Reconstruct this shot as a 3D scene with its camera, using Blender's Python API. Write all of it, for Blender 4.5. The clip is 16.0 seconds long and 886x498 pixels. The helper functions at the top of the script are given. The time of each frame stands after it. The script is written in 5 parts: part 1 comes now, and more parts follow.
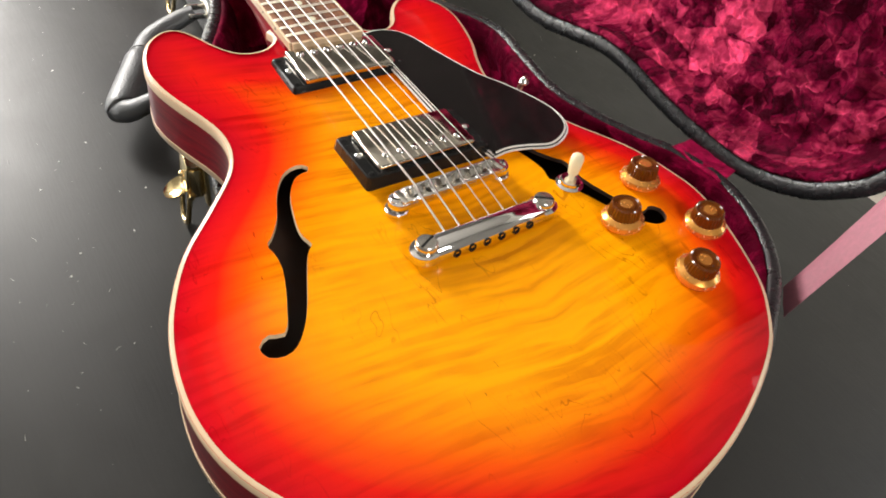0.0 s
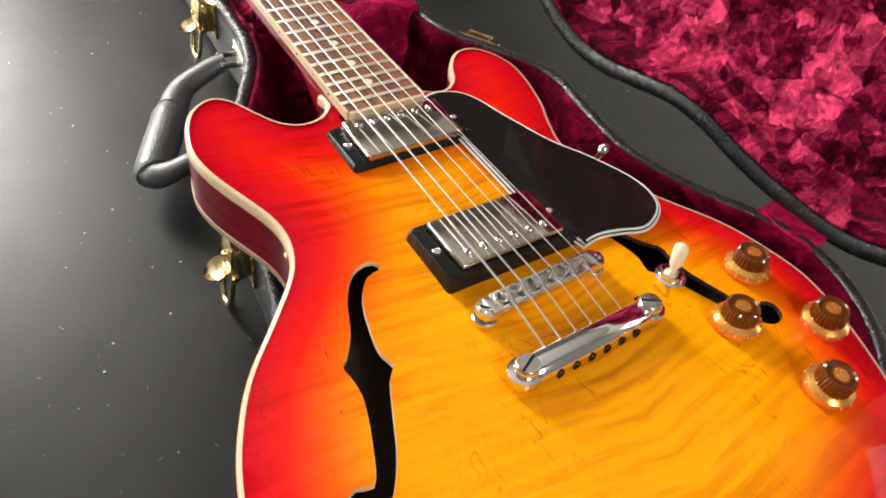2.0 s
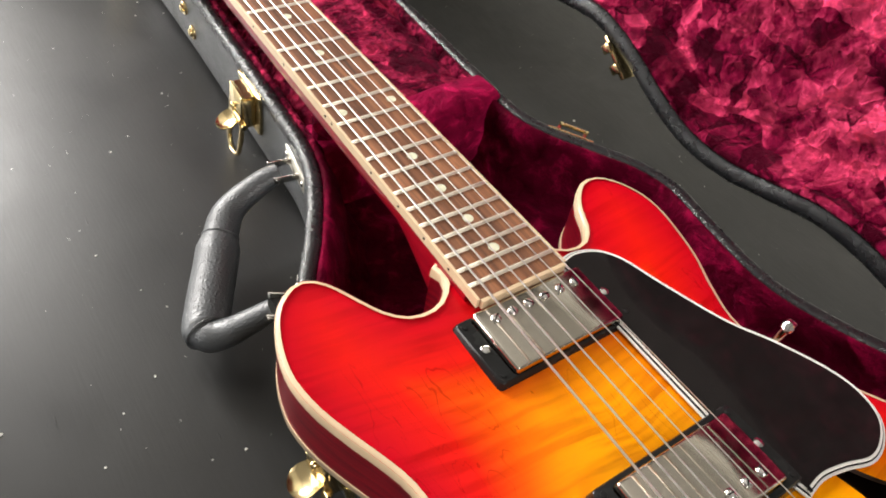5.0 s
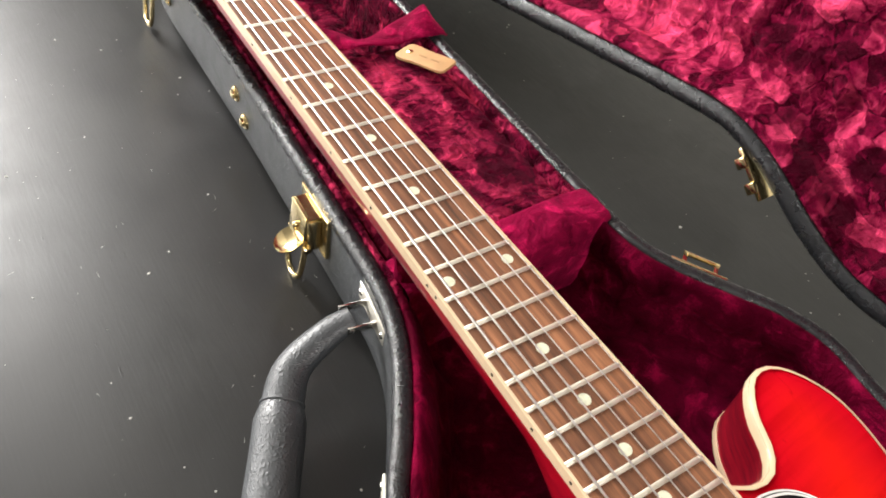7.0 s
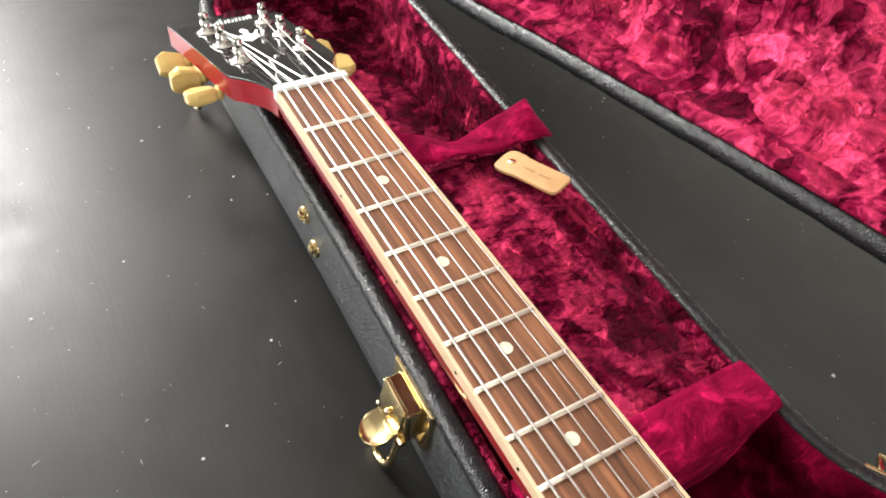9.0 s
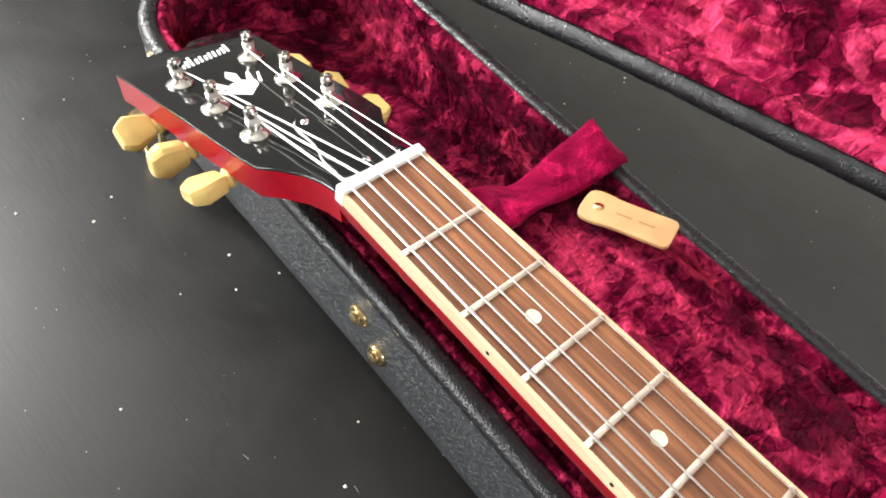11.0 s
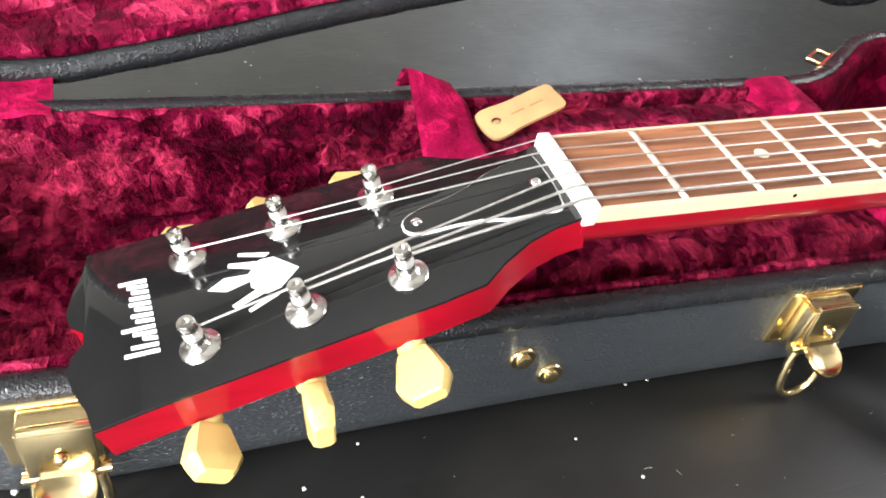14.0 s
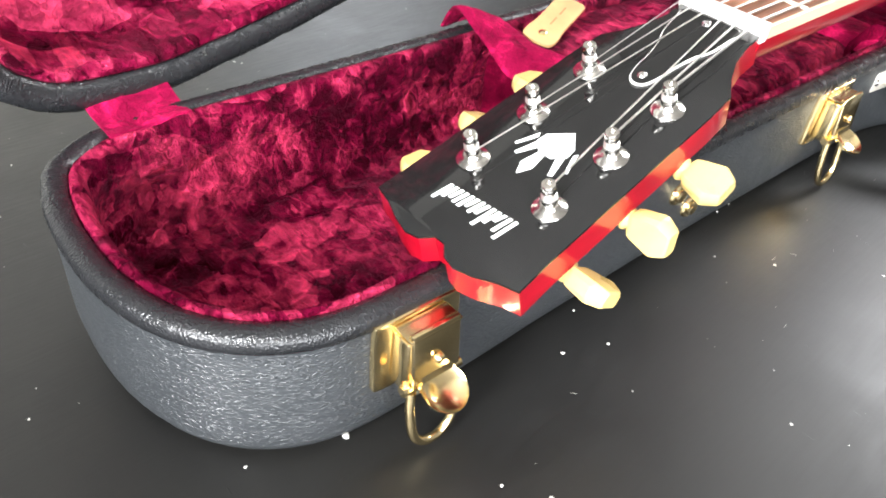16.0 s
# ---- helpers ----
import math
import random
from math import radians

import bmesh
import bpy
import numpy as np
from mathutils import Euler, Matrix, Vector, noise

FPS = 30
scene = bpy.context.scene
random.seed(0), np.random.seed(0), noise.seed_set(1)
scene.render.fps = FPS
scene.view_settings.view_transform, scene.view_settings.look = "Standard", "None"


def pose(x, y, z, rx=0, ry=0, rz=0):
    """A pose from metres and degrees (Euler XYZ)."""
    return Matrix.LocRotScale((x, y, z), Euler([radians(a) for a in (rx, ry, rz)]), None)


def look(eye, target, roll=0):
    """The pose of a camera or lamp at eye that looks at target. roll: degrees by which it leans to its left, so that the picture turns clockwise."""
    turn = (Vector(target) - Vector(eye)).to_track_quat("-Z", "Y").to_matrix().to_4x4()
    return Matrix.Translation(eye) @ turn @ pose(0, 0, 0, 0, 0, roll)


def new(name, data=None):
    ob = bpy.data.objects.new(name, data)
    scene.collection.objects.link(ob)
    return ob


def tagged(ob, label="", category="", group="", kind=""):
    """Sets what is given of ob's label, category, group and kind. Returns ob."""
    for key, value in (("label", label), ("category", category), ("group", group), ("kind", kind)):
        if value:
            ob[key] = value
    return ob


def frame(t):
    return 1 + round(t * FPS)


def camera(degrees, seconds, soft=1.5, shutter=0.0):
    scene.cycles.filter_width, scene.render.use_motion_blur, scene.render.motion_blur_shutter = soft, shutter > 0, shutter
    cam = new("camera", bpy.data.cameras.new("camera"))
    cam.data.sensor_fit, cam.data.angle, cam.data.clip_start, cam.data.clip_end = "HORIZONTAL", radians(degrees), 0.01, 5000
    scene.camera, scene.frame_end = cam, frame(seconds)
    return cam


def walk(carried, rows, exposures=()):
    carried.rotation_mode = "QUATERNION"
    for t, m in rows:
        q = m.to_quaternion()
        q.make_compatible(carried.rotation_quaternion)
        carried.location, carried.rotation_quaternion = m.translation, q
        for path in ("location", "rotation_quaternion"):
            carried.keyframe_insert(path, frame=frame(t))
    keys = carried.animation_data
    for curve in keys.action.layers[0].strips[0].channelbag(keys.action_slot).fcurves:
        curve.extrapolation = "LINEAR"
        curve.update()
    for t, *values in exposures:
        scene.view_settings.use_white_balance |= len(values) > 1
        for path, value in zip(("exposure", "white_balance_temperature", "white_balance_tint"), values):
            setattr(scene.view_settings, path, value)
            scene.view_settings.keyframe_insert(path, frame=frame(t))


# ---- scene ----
FOV = 60.27
cam = camera(FOV, 16.0, soft=1.8)
ROWS = [
    (0.0, -0.2180, -0.9013, 0.4371, 44.19, -7.44, -31.68),
    (0.5, -0.2205, -0.8803, 0.4399, 44.29, -7.37, -31.80),
    (1.0, -0.2212, -0.8579, 0.4383, 44.39, -7.27, -31.92),
    (1.5, -0.2193, -0.8339, 0.4356, 44.38, -7.20, -32.01),
    (2.0, -0.2178, -0.8078, 0.4321, 44.20, -7.24, -32.18),
    (2.5, -0.2143, -0.7800, 0.4305, 43.99, -7.27, -32.40),
    (3.0, -0.2143, -0.7458, 0.4292, 43.66, -7.50, -32.82),
    (3.5, -0.2137, -0.7161, 0.4298, 43.38, -7.70, -33.34),
    (4.0, -0.2119, -0.6847, 0.4304, 43.15, -7.94, -33.90),
    (4.2, -0.2116, -0.6714, 0.4303, 43.14, -7.94, -34.10),
    (6.3, -0.1886, -0.5408, 0.4186, 43.15, -8.07, -33.26),
    (6.5, -0.1845, -0.5234, 0.4172, 43.33, -7.92, -32.91),
    (7.0, -0.1771, -0.4840, 0.4119, 43.60, -7.88, -32.23),
    (7.5, -0.1651, -0.4436, 0.4078, 43.68, -7.77, -31.67),
    (8.0, -0.1570, -0.4051, 0.4047, 43.66, -7.68, -31.21),
    (8.5, -0.1521, -0.3677, 0.4024, 43.31, -7.57, -30.83),
    (9.0, -0.1475, -0.3266, 0.4038, 42.53, -7.48, -30.57),
    (9.5, -0.1419, -0.2943, 0.3979, 41.75, -7.46, -31.00),
    (10.0, -0.1389, -0.2537, 0.3911, 40.67, -7.66, -32.55),
    (10.2, -0.1395, -0.2345, 0.3879, 40.27, -7.85, -33.70),
    (12.3, -0.1734, -0.0133, 0.3361, 36.69, -13.09, -63.75),
    (12.5, -0.1731, 0.0045, 0.3322, 37.45, -13.54, -67.60),
    (13.0, -0.1756, 0.0502, 0.3195, 40.00, -13.21, -78.56),
    (13.5, -0.1801, 0.0943, 0.3103, 43.63, -11.29, -92.67),
    (14.0, -0.1826, 0.1373, 0.3001, 46.92, -8.77, -108.86),
    (14.5, -0.1741, 0.1884, 0.2879, 49.09, -7.31, -121.15),
    (15.0, -0.1619, 0.2515, 0.2747, 50.42, -6.54, -127.14),
    (15.5, -0.1582, 0.2968, 0.2688, 50.78, -5.70, -130.18),
    (16.0, -0.1507, 0.3261, 0.2672, 50.32, -5.25, -132.39),
]
walk(cam, [(t, pose(x, y, z, rx, ry, rz)) for t, x, y, z, rx, ry, rz in ROWS],
     [(0.0, 0.30, 6750, 10), (4.0, 0.36, 6700, 10), (7.0, 0.52, 6600, 10), (10.0, 0.65, 6550, 10), (12.5, 0.86, 6300, 10), (14.5, 1.02, 6200, 10), (16.0, 1.22, 6200, 10)])

# ---- light ----
world = bpy.data.worlds.new("sky")
scene.world = world
world.use_nodes = True
wn = world.node_tree.nodes
sky = wn.new("ShaderNodeTexSky")
sky.sky_type, sky.sun_disc = "NISHITA", False
sky.sun_elevation, sky.sun_rotation = radians(35), radians(60)
world.node_tree.links.new(sky.outputs[0], wn["Background"].inputs[0])
wn["Background"].inputs[1].default_value = 0.12

CEILING = 3.4
# windows: narrow ones in the end walls, a wide low one in the long wall
NORTH = dict(x0=-1.18, x1=-0.26, z0=0.80, z1=2.55, y=2.6)
SOUTH = dict(x0=-0.54, x1=0.14, z0=1.35, z1=2.35, y=-2.6)
WEST = dict(y0=0.3, y1=2.1, z0=0.15, z1=1.05, x=-1.55)
EAST = dict(y0=-2.5, y1=-1.25, z0=0.75, z1=2.0, x=3.0)


def daylight(name, place, target, sx, sy, power):
    """The sky's light in a window's opening."""
    d = bpy.data.lights.new(name, "AREA")
    d.shape, d.size, d.size_y, d.energy, d.color = "RECTANGLE", sx, sy, power, (1.0, 0.985, 0.96)
    ob = new(name, d)
    ob.matrix_world = look(place, target)
    return ob


daylight("window_daylight", (-0.72, 2.68, 1.675), (-0.72, 0, 1.675), 0.84, 1.67, 176.0)
daylight("window_daylight", (-0.20, -2.68, 1.85), (-0.20, 0, 1.85), 0.60, 0.92, 42.0)
daylight("window_daylight", (-1.63, 1.2, 0.6), (0, 1.2, 0.6), 1.72, 0.82, 42.0)
daylight("window_daylight", (3.08, -1.875, 1.375), (0, -1.875, 1.375), 1.17, 1.17, 12.0)


# ---- materials ----
def material(name, colour=(0.5, 0.5, 0.5), rough=0.5, metal=0.0, coat=0.0, sheen=0.0):
    m = bpy.data.materials.new(name)
    m.use_nodes = True
    b = m.node_tree.nodes["Principled BSDF"]
    b.inputs["Base Color"].default_value = (*colour, 1)
    b.inputs["Roughness"].default_value = rough
    b.inputs["Metallic"].default_value = metal
    b.inputs["Coat Weight"].default_value = coat
    b.inputs["Coat Roughness"].default_value = 0.04
    b.inputs["Sheen Weight"].default_value = sheen
    if coat:
        b.inputs["Coat IOR"].default_value = 1.42
        b.inputs["Specular IOR Level"].default_value = 0.12
    return m, m.node_tree.nodes, m.node_tree.links, b


def coords(n, l, scale=(1, 1, 1), turn=(0, 0, 0)):
    tc, mp = n.new("ShaderNodeTexCoord"), n.new("ShaderNodeMapping")
    mp.inputs["Scale"].default_value = scale
    mp.inputs["Rotation"].default_value = turn
    l.new(tc.outputs["Object"], mp.inputs[0])
    return mp.outputs[0]


def noise_tex(n, l, vec, scale, detail=4.0, rough=0.55, distort=0.0):
    t = n.new("ShaderNodeTexNoise")
    t.inputs["Scale"].default_value, t.inputs["Detail"].default_value = scale, detail
    t.inputs["Roughness"].default_value, t.inputs["Distortion"].default_value = rough, distort
    l.new(vec, t.inputs["Vector"])
    return t.outputs["Fac"]


def ramp(n, l, fac, stops):
    r = n.new("ShaderNodeValToRGB")
    e = r.color_ramp.elements
    while len(e) < len(stops):
        e.new(0.5)
    for k, (p, c) in enumerate(stops):
        e[k].position = p
        e[k].color = (*c, 1) if len(c) == 3 else c
    l.new(fac, r.inputs[0])
    return r.outputs[0]


def grey(v):
    return (v, v, v)


def mix(n, l, kind, fac, a, b):
    m = n.new("ShaderNodeMix")
    m.data_type, m.blend_type = "RGBA", kind
    for socket, v in ((m.inputs[0], fac), (m.inputs[6], a), (m.inputs[7], b)):
        if isinstance(v, (int, float)):
            socket.default_value = v
        elif isinstance(v, tuple):
            socket.default_value = (*v, 1)
        else:
            l.new(v, socket)
    return m.outputs[2]


def bump(n, l, b, height, strength, distance=0.001, normal=None):
    k = n.new("ShaderNodeBump")
    k.inputs["Strength"].default_value, k.inputs["Distance"].default_value = strength, distance
    l.new(height, k.inputs["Height"])
    if normal is not None:
        l.new(normal, k.inputs["Normal"])
    l.new(k.outputs[0], b.inputs["Normal"])
    return k.outputs[0]


def mat_table():
    m, n, l, b = material("black_lacquered_wood", rough=0.3)
    v = coords(n, l)
    grain = noise_tex(n, l, coords(n, l, (60, 4, 60), (0, 0, 0.45)), 9, 6)
    cloud = noise_tex(n, l, v, 7, 4)
    l.new(ramp(n, l, cloud, [(0.3, (0.005, 0.005, 0.005)), (0.75, (0.011, 0.0105, 0.009))]), b.inputs["Base Color"])
    smear = noise_tex(n, l, v, 14, 6, 0.7, 0.6)
    both = mix(n, l, "MIX", 0.4, smear, grain)
    l.new(ramp(n, l, both, [(0.32, grey(0.35)), (0.68, grey(0.52))]), b.inputs["Roughness"])
    b.inputs["Specular IOR Level"].default_value = 0.5
    k = bump(n, l, b, grain, 0.12, 0.0006)
    k = bump(n, l, b, smear, 0.1, 0.002, k)
    # short scuffs
    cut = noise_tex(n, l, coords(n, l, (420, 38, 1), (0, 0, 0.6)), 1.0, 2)
    cut2 = noise_tex(n, l, coords(n, l, (50, 500, 1), (0, 0, 0.3)), 1.0, 2)
    scuff = mix(n, l, "LIGHTEN", 1.0, ramp(n, l, cut, [(0.74, grey(0)), (0.78, grey(1))]), ramp(n, l, cut2, [(0.75, grey(0)), (0.79, grey(1))]))
    bump(n, l, b, scuff, 0.35, 0.0004, k)
    return m


def vec_math(n, l, kind, a, b=None):
    k = n.new("ShaderNodeVectorMath")
    k.operation = kind
    for socket, v in zip(k.inputs, (a, b)):
        if v is None:
            continue
        if isinstance(v, tuple):
            socket.default_value = v
        else:
            l.new(v, socket)
    return k


def scaled(n, l, vec, fac):
    """A vector times a number."""
    k = n.new("ShaderNodeVectorMath")
    k.operation = "SCALE"
    l.new(vec, k.inputs[0])
    if isinstance(fac, (int, float)):
        k.inputs["Scale"].default_value = fac
    else:
        l.new(fac, k.inputs["Scale"])
    return k.outputs[0]


def sums(n, l, kind, a, b):
    k = n.new("ShaderNodeMath")
    k.operation = kind
    for socket, v in zip(k.inputs, (a, b)):
        if isinstance(v, (int, float)):
            socket.default_value = v
        else:
            l.new(v, socket)
    return k.outputs[0]


def warped(n, l, vec, scale, amount):
    """The place, pushed about by slow noise."""
    t = n.new("ShaderNodeTexNoise")
    t.inputs["Scale"].default_value, t.inputs["Detail"].default_value = scale, 4
    l.new(vec, t.inputs["Vector"])
    off = vec_math(n, l, "SUBTRACT", t.outputs["Color"], (0.5, 0.5, 0.5)).outputs[0]
    return vec_math(n, l, "ADD", vec, scaled(n, l, off, amount)).outputs[0]


def crushed(n, l, vec, patch, thread, pull):
    """Streaks of pressed pile: each patch is combed its own way. Gives the streaks, the patch's tone and its slope."""
    cell = n.new("ShaderNodeTexVoronoi")
    cell.inputs["Scale"].default_value = patch
    l.new(vec, cell.inputs["Vector"])
    way = vec_math(n, l, "NORMALIZE", vec_math(n, l, "SUBTRACT", cell.outputs["Color"], (0.5, 0.5, 0.5)).outputs[0]).outputs[0]
    along = vec_math(n, l, "DOT_PRODUCT", vec, way).outputs["Value"]
    flat = vec_math(n, l, "SUBTRACT", vec, scaled(n, l, way, sums(n, l, "MULTIPLY", along, pull))).outputs[0]
    flat = vec_math(n, l, "ADD", flat, cell.outputs["Color"]).outputs[0]
    off = vec_math(n, l, "SUBTRACT", vec, cell.outputs["Position"]).outputs[0]
    slope = vec_math(n, l, "DOT_PRODUCT", off, way).outputs["Value"]
    sep = n.new("ShaderNodeSeparateColor")
    l.new(cell.outputs["Color"], sep.inputs[0])
    return noise_tex(n, l, flat, thread, 3, 0.55, 0.3), sep.outputs[1], slope


def mat_velvet(name="crushed_velvet", scale=0.9, facet=1.0, push=0.62, crisp=0.34, base=(0.19, 0.0040, 0.0330), shine=(0.97, 0.085, 0.215)):
    """Crushed pile: patches combed different ways, pressed flat facets and sharp creases. The pile's sheen and the
    folds' shade are put into the colour.
    """
    m, n, l, b = material(name, rough=0.5, sheen=0.10)
    b.inputs["Sheen Tint"].default_value = (1.0, 0.16, 0.32, 1)
    b.inputs["Sheen Roughness"].default_value = 0.4
    b.inputs["Specular Tint"].default_value = (1.0, 0.25, 0.40, 1)
    b.inputs["Specular IOR Level"].default_value = 0.015
    v = coords(n, l)
    fine = noise_tex(n, l, v, 900, 3, 0.65)
    slow = noise_tex(n, l, v, 15 * scale, 4, 0.6, 0.8)
    lays, slopes, lines = [], [], []
    for size, far, stretch, turn in ((36 * scale, 0.050 * push, (1, 0.55, 0.8), (0.3, 0.5, 0.7)), (95 * scale, 0.022 * push, (0.5, 1, 0.8), (0.9, 0.2, -0.5))):
        u = warped(n, l, coords(n, l, stretch, turn), size * 0.8, far / scale)
        streak, tone, slope = crushed(n, l, u, size, size * 2.1, 0.72)
        rim = n.new("ShaderNodeTexVoronoi")
        rim.feature = "DISTANCE_TO_EDGE"
        rim.inputs["Scale"].default_value = size
        l.new(u, rim.inputs["Vector"])
        lines.append(ramp(n, l, rim.outputs["Distance"], [(0.0, grey(1.0)), (0.035, grey(0.5)), (0.10, grey(0.0))]))
        lays.append(sums(n, l, "ADD", sums(n, l, "MULTIPLY", streak, 1 - crisp), sums(n, l, "MULTIPLY", tone, crisp)))
        slopes.append(slope)
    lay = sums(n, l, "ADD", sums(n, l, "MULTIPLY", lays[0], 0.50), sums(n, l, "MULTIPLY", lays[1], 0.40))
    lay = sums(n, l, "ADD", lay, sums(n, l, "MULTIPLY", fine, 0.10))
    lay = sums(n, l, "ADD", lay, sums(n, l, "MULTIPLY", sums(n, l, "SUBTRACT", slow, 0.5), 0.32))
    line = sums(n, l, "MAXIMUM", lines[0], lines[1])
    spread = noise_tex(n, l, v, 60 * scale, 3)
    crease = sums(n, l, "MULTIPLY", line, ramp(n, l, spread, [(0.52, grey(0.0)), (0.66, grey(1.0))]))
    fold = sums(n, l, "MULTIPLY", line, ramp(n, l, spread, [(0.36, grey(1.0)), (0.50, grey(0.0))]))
    # creases lightened, folds darkened: sheen and shade painted into the base colour
    nap_sheen = sums(n, l, "ADD", lay, sums(n, l, "MULTIPLY", crease, 0.12))
    nap_sheen = sums(n, l, "SUBTRACT", nap_sheen, sums(n, l, "MULTIPLY", fold, 0.12))
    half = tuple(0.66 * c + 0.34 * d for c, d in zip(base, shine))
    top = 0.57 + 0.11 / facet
    l.new(ramp(n, l, nap_sheen, [(0.39, tuple(0.22 * c for c in base)), (0.485, base), (0.5 * top + 0.23, half), (top, shine)]), b.inputs["Base Color"])
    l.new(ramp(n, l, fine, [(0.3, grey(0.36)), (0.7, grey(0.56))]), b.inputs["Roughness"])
    l.new(ramp(n, l, nap_sheen, [(0.50, grey(0.02)), (top, grey(0.65))]), b.inputs["Metallic"])
    k = bump(n, l, b, slopes[0], 1.0, 0.55)
    k = bump(n, l, b, slopes[1], 1.0, 0.5, k)
    k = bump(n, l, b, sums(n, l, "SUBTRACT", crease, fold), 0.7, 0.0018 / scale, k)
    k = bump(n, l, b, lay, 0.7, 0.016 / scale, k)
    bump(n, l, b, fine, 0.4, 0.0006, k)
    return m


def mat_velvet_plain(name, base=(0.105, 0.0016, 0.016), sheen=0.10):
    """Smooth pile, brushed this way and that."""
    m, n, l, b = material(name, rough=0.6, sheen=sheen)
    b.inputs["Sheen Tint"].default_value = (1.0, 0.10, 0.26, 1)
    b.inputs["Sheen Roughness"].default_value = 0.35
    b.inputs["Specular Tint"].default_value = (1.0, 0.25, 0.40, 1)
    b.inputs["Specular IOR Level"].default_value = 0.02
    v = coords(n, l)
    brush = crushed(n, l, warped(n, l, v, 22, 0.05), 16, 70, 0.6)[0]
    pile = noise_tex(n, l, v, 900, 3, 0.7)
    slow = noise_tex(n, l, v, 26, 4, 0.55, 1.0)
    lay = mix(n, l, "MIX", 0.45, brush, slow)
    l.new(ramp(n, l, mix(n, l, "MIX", 0.2, lay, pile), [(0.36, tuple(0.35 * c for c in base)), (0.52, base), (0.66, tuple(3.4 * c for c in base))]), b.inputs["Base Color"])
    k = bump(n, l, b, brush, 0.6, 0.007)
    k = bump(n, l, b, slow, 0.5, 0.008, k)
    bump(n, l, b, pile, 0.5, 0.0006, k)
    return m


def mat_vinyl(name="black_grained_vinyl", base=0.036, rough=0.37, relief=0.9):
    """Leathercloth: fine wrinkles running along the wall, satin sheen."""
    m, n, l, b = material(name, (base * 0.91, base, base * 1.09), rough)
    v = coords(n, l)
    wr = n.new("ShaderNodeTexNoise")
    wr.noise_type, wr.normalize = "RIDGED_MULTIFRACTAL", True
    wr.inputs["Scale"].default_value, wr.inputs["Detail"].default_value = 540, 3
    wr.inputs["Distortion"].default_value = 0.35
    l.new(coords(n, l, (0.7, 0.7, 2.5)), wr.inputs["Vector"])
    wide = noise_tex(n, l, v, 45, 5)
    l.new(ramp(n, l, wide, [(0.3, grey(rough - 0.07)), (0.7, grey(rough + 0.08))]), b.inputs["Roughness"])
    b.inputs["Specular IOR Level"].default_value = 0.8
    k = bump(n, l, b, wr.outputs["Fac"], relief, 0.0012)
    bump(n, l, b, wide, 0.15, 0.002, k)
    return m


